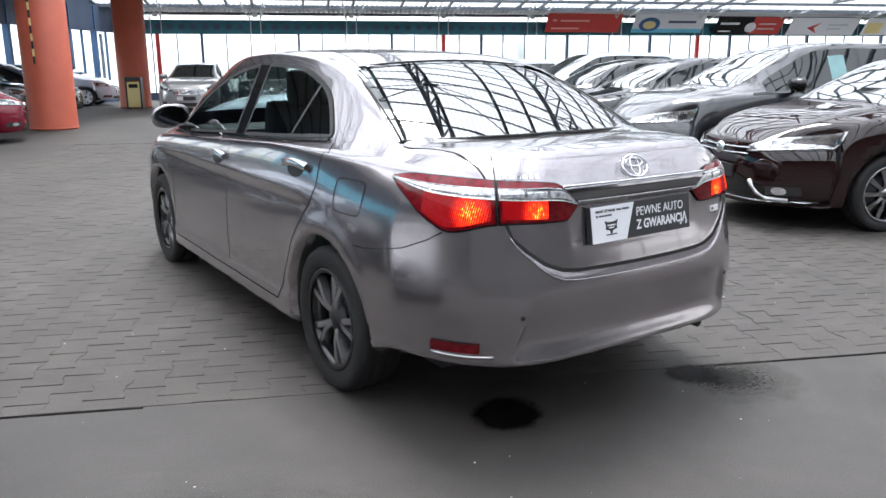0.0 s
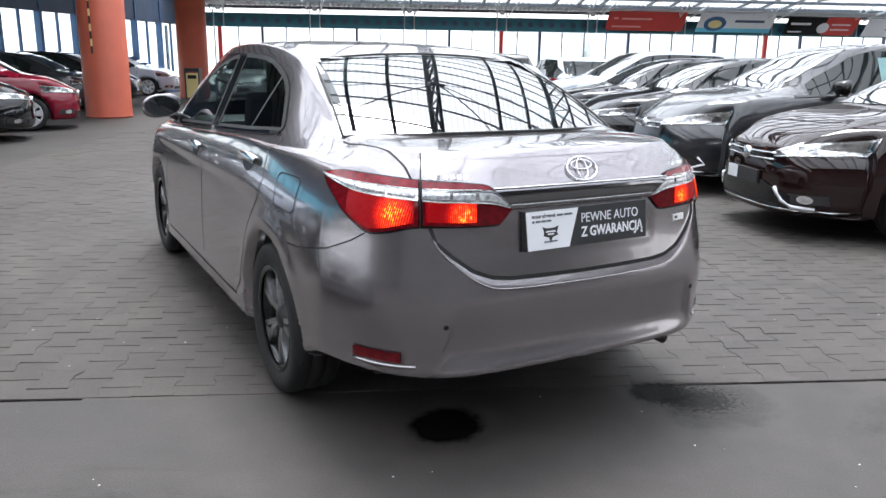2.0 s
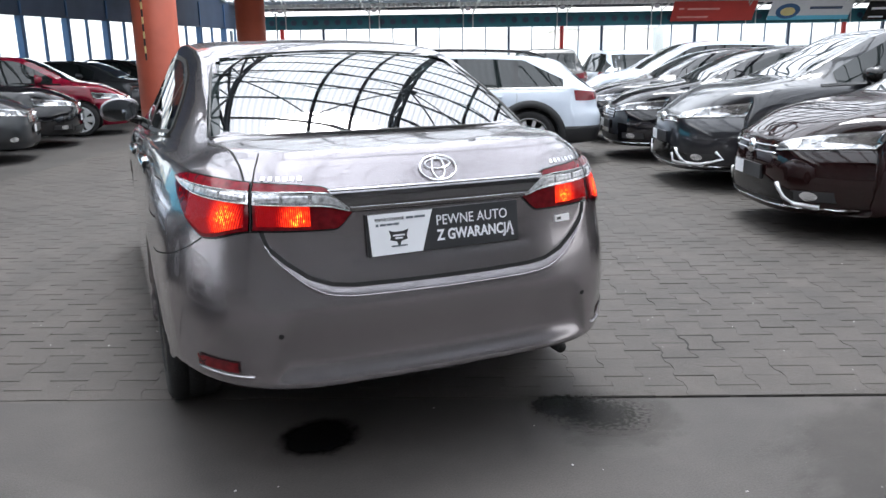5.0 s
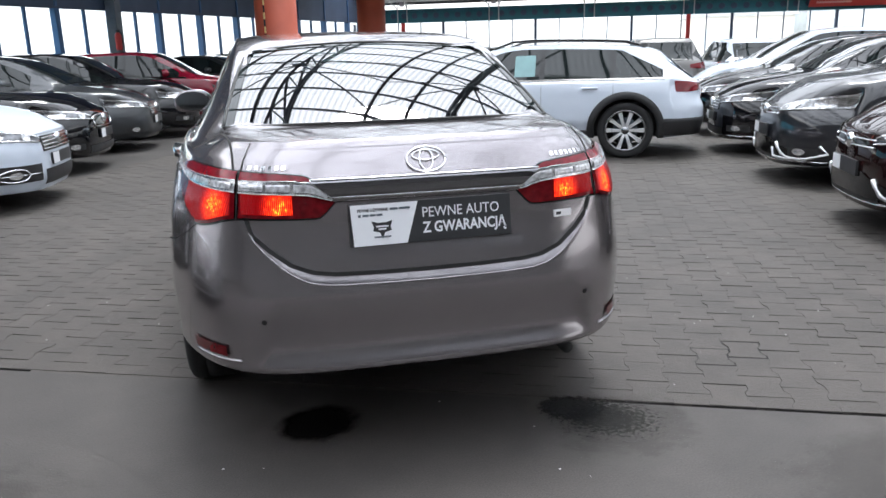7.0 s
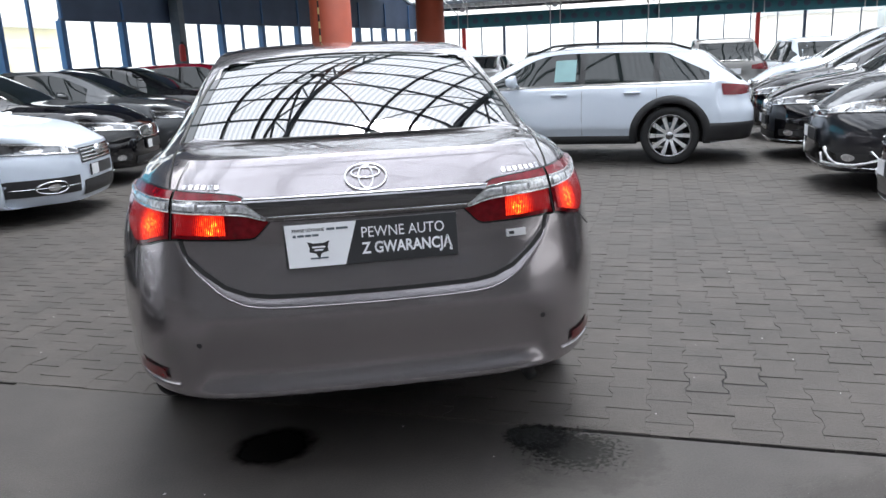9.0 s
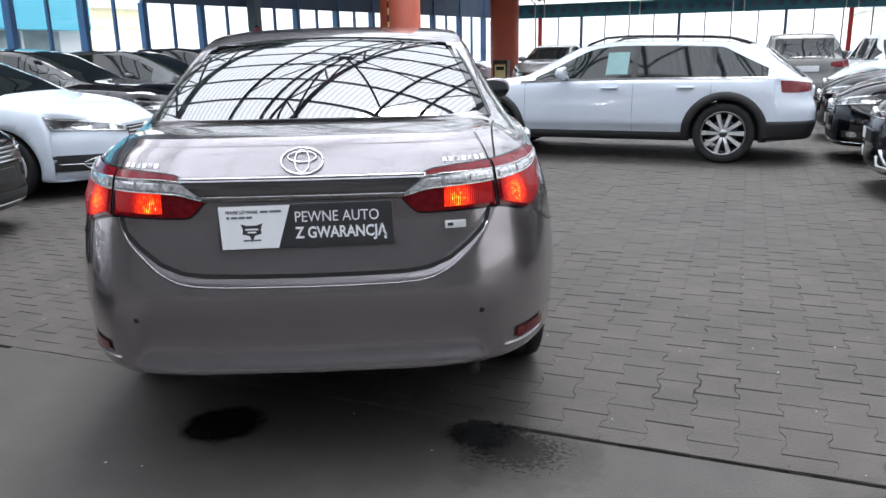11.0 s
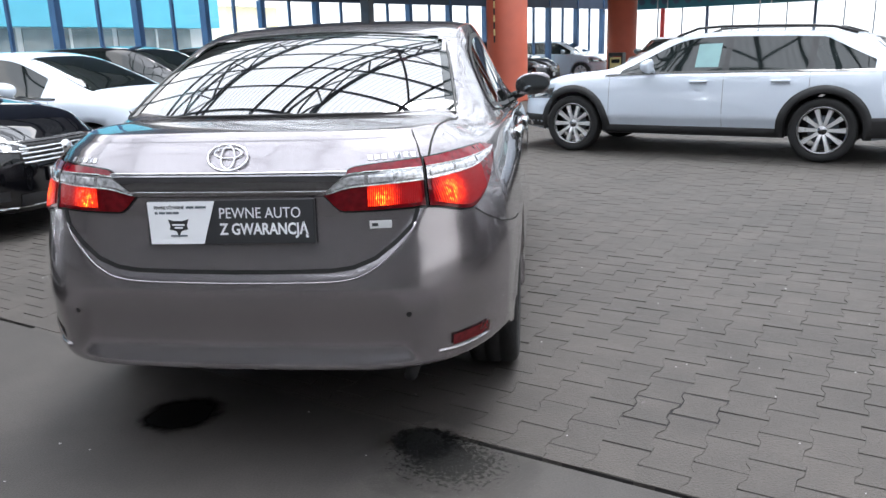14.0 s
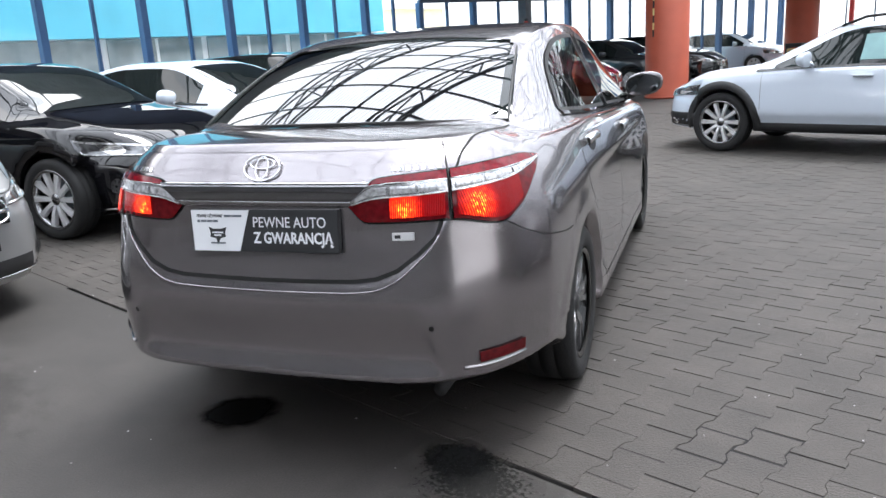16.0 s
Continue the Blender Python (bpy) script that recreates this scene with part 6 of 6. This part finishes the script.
            part("badge_bar", bm, M["chrome"], car)
    c, nn = sh.hit((0.47, -3, 0.797), (0, 1, 0))
    bm = slab(-0.034, 0.034, -0.012, 0.012, -0.002, 0.004, 0.001)
    bmesh.ops.transform(bm, matrix=Matrix.Translation(c) @ nn.to_track_quat("Z", "Y").to_matrix().to_4x4(), verts=bm.verts[:])
    eb = part("engine_badge", bm, M["alloy"], car)
    bm = slab(-0.026, -0.008, -0.005, 0.005, 0.004, 0.0048)
    bmesh.ops.transform(bm, matrix=Matrix.Translation(c) @ nn.to_track_quat("Z", "Y").to_matrix().to_4x4(), verts=bm.verts[:])
    part("text_bar", bm, M["plate_dark"], eb)
    # fuel flap
    pts = []
    for t in span(0, 2 * math.pi, 41):
        cx, sn = math.cos(t), math.sin(t)
        pts.append((0.762 + 0.105 * math.copysign(abs(cx) ** 0.35, cx), 0.873 + 0.066 * math.copysign(abs(sn) ** 0.35, sn) - 0.05 * 0.0))
    gap_line(sh, lambda y, z, o: sh.side(-1, y, z, o), pts, 0.005, "fuel_flap", car, steps=2)
    # exhaust
    bm = bmesh.new()
    tube(bm, (0.53, 0.14, 0.268), (0.53, 0.75, 0.28), 0.022, 14)
    part("exhaust_pipe", bm, M["plastic"], car, smooth=True)
    # openings under the panes
    def hole(c):
        ax = abs(c.x)
        if ax > 0.45 and 1.12 < c.y < 3.28 and not 2.085 < c.y < 2.215 and SIDE_LO(c.y) + 0.012 < c.z < SIDE_HI(c.y) - 0.012:
            return True
        if 0.54 < c.y < 1.30 and c.z > 1.08:
            t = (c.y - GLASS_LO(ax * 1.1)) / 0.7
            return 0.02 < t < 0.99 and ax < 0.635 - 0.115 * t - 0.012 and c.y < GLASS_HI(ax) - 0.015
        return 2.86 < c.y < 3.55 and c.z > 1.0 and ax < ww(c.y) - 0.065
    sh.open_up(hole)
    sh.cut_arches(0.372, p["axles"], p["wheel"])
    part("underbody", slab(-0.62, 0.62, 0.45, 4.2, 0.21, 0.50), M["plastic"], car)
    for yc in p["axles"]:
        bm = lathe([(0.40, -0.66), (0.40, 0.66)], 40)
        bmesh.ops.translate(bm, verts=bm.verts[:], vec=(0, yc, p["wheel"]))
        low_v = [f for f in bm.faces if f.calc_center_median().z < 0.24]
        bmesh.ops.delete(bm, geom=low_v, context="FACES")
        part("wheel_housing", bm, M["plastic"], car, smooth=True)
    part("body", sh.bm, mat, car, smooth=True)
    add_wheels(car, p, M["grey_alloy"], 5, "twin")
    return car


main_car()

# ---- other cars ----
def row_car(kind, mat, u, v, facing, size, label, skew=0.0, **k):
    extra = {a: k.pop(a) for a in ("base", "hood", "beltz", "clear", "wheel", "over", "front_over") if a in k}
    p = form(kind, *size, **extra)
    return common_car({"sedan": "sedan_car", "hatch": "hatchback_car", "wagon": "estate_car"}[kind], p, kind, mat, park(u, v, facing, p["length"], skew), label, **k)


def estate_form(x, y, z):
    """The lower door panels fall back under a crease."""
    if abs(x) > 0.6 and 0.25 < z < 0.60 and 1.1 < y < 3.7:
        return -math.copysign(0.045, x) * ease((0.47 - z) / 0.13) * ease((y - 1.1) / 0.25) * ease((3.7 - y) / 0.25), 0.0, 0.0
    return 0.0, 0.0, 0.0


row_car("wagon", M["white"], -2.72, 8.62, -1, (4.76, 1.84, 1.42), "white estate car with dark cladding, parked across the aisle", -2.6, beltz=0.955, base=2.88, front_over=0.9, clear=0.24, wheel=0.345, over=dict(bot=[(0, 0.27), (0.5, 0.24), (4.3, 0.24), (4.76, 0.27)], sculpt=estate_form), cladding=True, rails=True, spokes=10, style="multi", sheet=(0.445, 0.500))
row_car("sedan", M["brown"], 2.43, 3.80, -1, (4.75, 1.81, 1.48), "dark brown sedan with chrome trim", trim="chrome", lip=True, grille="slim", lamp_kind="clear", spokes=10, style="multi", rim=M["dark_alloy"])
row_car("hatch", M["navy"], 2.33, 6.15, -1, (4.5, 1.85, 1.62), "black compact van with a silver-edged intake", lip=True, fog_trim=True, grille="slim", lamp_kind="clear", sheet=(0.445, 0.49))
row_car("sedan", M["black"], 2.18, 8.45, -1, (4.77, 1.83, 1.47), "black sedan with a wide chrome grille", lip=True)
row_car("sedan", M["black"], 2.22, 10.75, -1, (4.77, 1.83, 1.47), "black sedan in the row")
row_car("hatch", M["white"], 2.45, 13.0, -1, (4.4, 1.82, 1.62), "white high-roofed hatchback in the row")
row_car("sedan", M["silver"], 6.4, 18.0, -1, (4.6, 1.8, 1.46), "silver sedan in the row")
row_car("hatch", M["white"], 4.8, 20.5, -1, (4.3, 1.8, 1.55), "white hatchback in the far row")
SLANT = 19.0      # the row beside the side wall stands at a slant
row_car("sedan", M["silver"], -2.52, -0.23, 1, (4.7, 1.81, 1.45), "silver grey sedan with a mesh grille", SLANT, grille="mesh", lamp_kind="clear", lip=True)
row_car("sedan", M["black"], -4.01, 2.16, 1, (4.77, 1.83, 1.47), "black sedan with a wide chrome grille and bright wheels", SLANT, trim="chrome", wheel=0.338, base=2.79, front_over=0.88, lip=True, grille="wide", spokes=10, style="multi")
row_car("sedan", M["white"], -4.64, 4.52, 1, (4.8, 1.87, 1.42), "white coupe-like sedan with a chrome grille", SLANT, clear=0.17, trim="chrome", ring_fog=True)
row_car("wagon", M["black"], -5.57, 6.73, 1, (4.86, 1.86, 1.48), "black estate car with a chrome-edged grille", SLANT, trim="chrome", grille="frame")
row_car("sedan", M["graphite"], -6.13, 8.98, 1, (4.6, 1.82, 1.46), "graphite sedan with slim lamps", SLANT)
row_car("wagon", M["black"], -6.45, 11.1, 1, (4.7, 1.82, 1.5), "black estate car in the row", SLANT)
row_car("hatch", M["red"], -6.52, 13.4, 1, (3.9, 1.7, 1.52), "red hatchback beside an orange pillar", SLANT)
row_car("sedan", M["graphite"], -7.6, 18.4, 1, (4.6, 1.8, 1.46), "dark grey sedan behind the pillar")
row_car("hatch", M["black"], -7.5, 20.8, 1, (4.3, 1.8, 1.5), "black hatchback behind the pillar")
row_car("hatch", M["white"], -7.9, 27.2, 1, (4.1, 1.75, 1.5), "white hatchback near the far windows")
p_silver = form("sedan", 4.7, 1.81, 1.48)
common_car("sedan_car", p_silver, "sedan", M["silver"], hall(-4.6, 20.6, 178) @ pose(0, -4.7, 0), "silver sedan facing the aisle, far off")
p_dark = form("hatch", 4.3, 1.8, 1.5)
common_car("hatchback_car", p_dark, "hatch", M["navy"], hall(-2.2, 20.2, 186) @ pose(0, -4.3, 0), "dark hatchback facing the aisle, far off")
p_suv = form("hatch", 4.12, 1.78, 1.57, clear=0.24)
common_car("hatchback_car", p_suv, "hatch", M["greige"], hall(2.25, 14.7, 2), "grey-beige crossover seen from behind")
common_car("hatchback_car", form("hatch", 4.1, 1.78, 1.52), "hatch", M["white"], hall(4.25, 15.3, 4), "white hatchback seen from behind beside a crossover")
common_car("hatchback_car", form("hatch", 4.2, 1.78, 1.5), "hatch", M["white"], hall(2.9, 21.0, 178) @ pose(0, -4.2, 0), "white hatchback near the far windows")
for i, (u, v, mt, nm, kd, sz) in enumerate(((9.6, 12.0, "black", "black estate car in the second row", "wagon", (4.7, 1.85, 1.62)), (9.6, 16.8, "white", "white estate car in the second row", "wagon", (4.7, 1.85, 1.6)), (9.8, 21.5, "silver", "silver hatchback in the second row", "hatch", (4.3, 1.8, 1.6)))):
    row_car(kd, M[mt], u, v, -1, sz, nm, rails=kd == "wagon")

# ---- pavers: waisted concrete blocks laid in staggered columns ----
LONG, PITCH_U, GAP = 0.20, 0.152, 0.0022


def paver_shape(cut):
    """One block: bevelled top, straight ends, waisted sides; cut: the half that is left beside a straight edge."""
    hw, nw, e = 0.085 - GAP / 2 + 0.001, 0.067 - GAP / 2 + 0.001, LONG / 2 - 0.0034
    half = [(nw, 0.001), (nw, 0.034), (hw, 0.066), (hw, e)] if cut else [(hw, -e), (hw, -0.066), (nw, -0.034), (nw, 0.034), (hw, 0.066), (hw, e)]
    ring = half + [(-x, y) for x, y in half[::-1]]
    k = len(ring)
    verts, faces = [], []
    for s0, z in ((1.0, -0.02), (1.0, -0.0016), (0.99, 0.0)):
        verts += [(x * s0, y * (1 - (1 - s0) * 1.2), z) for x, y in ring]
    for lay in (0, 1):
        for i in range(k):
            j = (i + 1) % k
            faces.append((lay * k + i, lay * k + j, (lay + 1) * k + j, (lay + 1) * k + i))
    t = 2 * k
    for i in range(k // 2 - 1):
        faces.append((t + i, t + i + 1, t + k - 2 - i, t + k - 1 - i))
    return verts, faces


PV, PF = paver_shape(False)
HV, HF = paver_shape(True)
paver_mesh = bpy.data.meshes.new("paver")
paver_mesh.from_pydata(PV, [], PF)
paver_mesh.materials.append(M["paver"])
bed = empty("pavement", HALL, "grey waisted concrete paving blocks with sandy joints", "paving", kind="structure")
part("joint_bed", slab(PAVE[0], PAVE[1], JOINT + 0.013, PAVE[2], -0.04, -0.0030), M["joint"], bed)
part("open_joint", slab(0.98, 1.32, 0.80, 1.22, -0.03, -0.0022), M["open_joint"], bed)
for u0, u1, deep in ((PAVE[0], -3.0, False), (-3.0, -1.95, True), (-1.95, 0.36, False), (0.36, PAVE[1], True)):
    if deep:
        part("expansion_gap", slab(u0, u1, JOINT - 0.012, JOINT + 0.013, -0.045, -0.016), M["seam"], bed)
    else:
        part("gap_filling", slab(u0, u1, JOINT - 0.0119, JOINT + 0.0129, -0.045, -0.003), M["paver_rest"], bed)
rng = random.Random(7)
places = []
cols = int((PAVE[1] - PAVE[0]) / PITCH_U)
for i in range(cols):
    u = PAVE[0] + PITCH_U * (i + 0.5)
    v = JOINT + 0.012 + (0.5 * LONG if i % 2 == 0 else LONG)
    if i % 2:
        places.append((u, JOINT + 0.012, 0.5))
    while v < PAVE[2] - 0.1:
        places.append((u, v, 1.0))
        v += LONG
near = sorted((q for q in places if q[2] == 1.0), key=lambda q: math.hypot(q[0] - 1.3, q[1] - 1.1))[:290]
chosen = set(near)
allv, allf = [], []
for u, v, k in places:
    dz, tx, ty, tw = rng.gauss(0, 0.0007), rng.gauss(0, 0.005), rng.gauss(0, 0.005), rng.gauss(0, 0.008)
    if (u, v, k) in chosen:
        ob = new("paver", paver_mesh)
        ob.parent = bed
        ob.location, ob.rotation_euler = (u, v, dz), (tx, ty, tw)
        if rng.random() < 0.14 and v > 0.8:
            ob.scale = (0.975, 0.965, 1)
        if math.hypot(u - 1.14, v - 1.03) < 0.16:
            ob.scale = (0.938, 0.945, 1)
        continue
    base = len(allv)
    block, sides = (PV, PF) if k == 1.0 else (HV, HF)
    for x, y, z in block:
        allv.append((u + x - y * tw, v + y + x * tw, z + dz + x * ty - y * tx))
    allf += [tuple(base + q for q in f) for f in sides]
me = bpy.data.meshes.new("paver_field")
me.from_pydata(allv, [], allf)
me.materials.append(M["paver_rest"])
rest = new("paver_field", me)
rest.parent = bed
rest["kind"] = "stuff"


# ---- stains ----
def stain_material(name, color, rough, grain, edge, cover, sheen=0.12):
    """A stain with a ragged soft edge: it covers less and less away from its middle."""
    m = bpy.data.materials.new(name)
    m.use_nodes = True
    nt = m.node_tree
    b = nt.nodes["Principled BSDF"]
    b.inputs["Base Color"].default_value = (*color, 1)
    b.inputs["Roughness"].default_value = rough
    b.inputs["Specular IOR Level"].default_value = sheen
    co = nt.nodes.new("ShaderNodeTexCoord")
    ln = nt.nodes.new("ShaderNodeVectorMath")
    ln.operation = "LENGTH"
    nt.links.new(co.outputs["Object"], ln.inputs[0])
    no = nt.nodes.new("ShaderNodeTexNoise")
    no.inputs["Scale"].default_value = grain
    no.inputs["Detail"].default_value = 8.0
    no.inputs["Roughness"].default_value = 0.65
    nt.links.new(co.outputs["Object"], no.inputs["Vector"])
    ma = nt.nodes.new("ShaderNodeMath")
    ma.operation = "MULTIPLY_ADD"
    ma.inputs[1].default_value = edge
    nt.links.new(no.outputs["Fac"], ma.inputs[0])
    nt.links.new(ln.outputs["Value"], ma.inputs[2])
    mr = nt.nodes.new("ShaderNodeMapRange")
    mr.interpolation_type = "SMOOTHSTEP"
    mr.inputs["From Min"].default_value, mr.inputs["From Max"].default_value = 0.45 + 0.5 * edge, 0.75 + 0.5 * edge
    mr.inputs["To Min"].default_value, mr.inputs["To Max"].default_value = cover, 0.0
    nt.links.new(ma.outputs[0], mr.inputs["Value"])
    nt.links.new(mr.outputs[0], b.inputs["Alpha"])
    if sheen > 0.3:
        pit = nt.nodes.new("ShaderNodeTexNoise")
        pit.inputs["Scale"].default_value, pit.inputs["Detail"].default_value = 24.0, 5.0
        nt.links.new(co.outputs["Object"], pit.inputs["Vector"])
        bn = nt.nodes.new("ShaderNodeBump")
        bn.inputs["Strength"].default_value, bn.inputs["Distance"].default_value = 0.8, 0.05
        nt.links.new(pit.outputs["Fac"], bn.inputs["Height"])
        nt.links.new(bn.outputs["Normal"], b.inputs["Normal"])
    return m


WET = stain_material("wet_oil", (0.002, 0.002, 0.002), 0.6, 3.0, 0.5, 0.98, 0.06)
DRY = stain_material("oily_grit", (0.003, 0.003, 0.003), 0.45, 4.5, 1.1, 0.97, 0.1)
SOOT = stain_material("oily_soot", (0.006, 0.006, 0.006), 0.8, 5.0, 1.2, 0.95)
SPATTER = stain_material("oil_specks", (0.006, 0.006, 0.006), 0.85, 14.0, 3.0, 0.6)
GRIME = stain_material("floor_grime", (0.018, 0.0175, 0.017), 0.8, 2.2, 1.2, 0.22)


def stain(x, y, rx, ry, turn, mat, label, lift):
    bm = bmesh.new()
    bmesh.ops.create_circle(bm, cap_ends=True, segments=40, radius=1.0)
    ob = part("oil_stain", bm, mat)
    ob.matrix_basis = pose(x, y, lift, 0, 0, turn) @ Matrix.Diagonal((rx, ry, 1, 1))
    ob.visible_shadow = False
    return tagged(ob, label, "stain", "floor stains")


stain(-0.385, 0.325, 0.24, 0.21, 20, WET, "black wet oil stain on the smooth floor", 0.0040)
stain(0.57, 0.17, 0.19, 0.15, -20, DRY, "dark glistening oil stain on the smooth floor", 0.0044)
stain(0.56, 0.18, 0.17, 0.13, -35, SOOT, "small black oily patch beside the floor joint", 0.0046)
stain(0.66, 0.06, 0.24, 0.20, -28, SPATTER, "dark oil specks round a stain", 0.0048)
stain(0.72, -0.02, 0.42, 0.3, 10, GRIME, "dull grime patch on the smooth floor", 0.0036)
stain(-1.7, 0.1, 0.9, 0.5, -30, GRIME, "dull grime patch on the smooth floor", 0.0032)
stain(1.5, -0.6, 0.9, 0.5, 15, GRIME, "dull grime patch on the smooth floor", 0.0028)

rng = random.Random(11)
bm = bmesh.new()
for i in range(170):
    x, y, r = rng.uniform(-3.2, 3.6), rng.uniform(-1.2, 2.6), rng.uniform(0.0015, 0.006)
    ring = [bm.verts.new((x + r * math.cos(a) * rng.uniform(0.6, 1.2), y + r * math.sin(a) * rng.uniform(0.6, 1.2), 0.0015)) for a in span(0, 5.2, 6)]
    tip = bm.verts.new((x, y, 0.0015 + r * 0.7))
    for a, b in zip(ring, ring[1:] + ring[:1]):
        bm.faces.new((a, b, tip))
grit = part("grit", bm, M["grit"])
tagged(grit, "pale grit and crumbs scattered over the floor", "grit", kind="stuff")
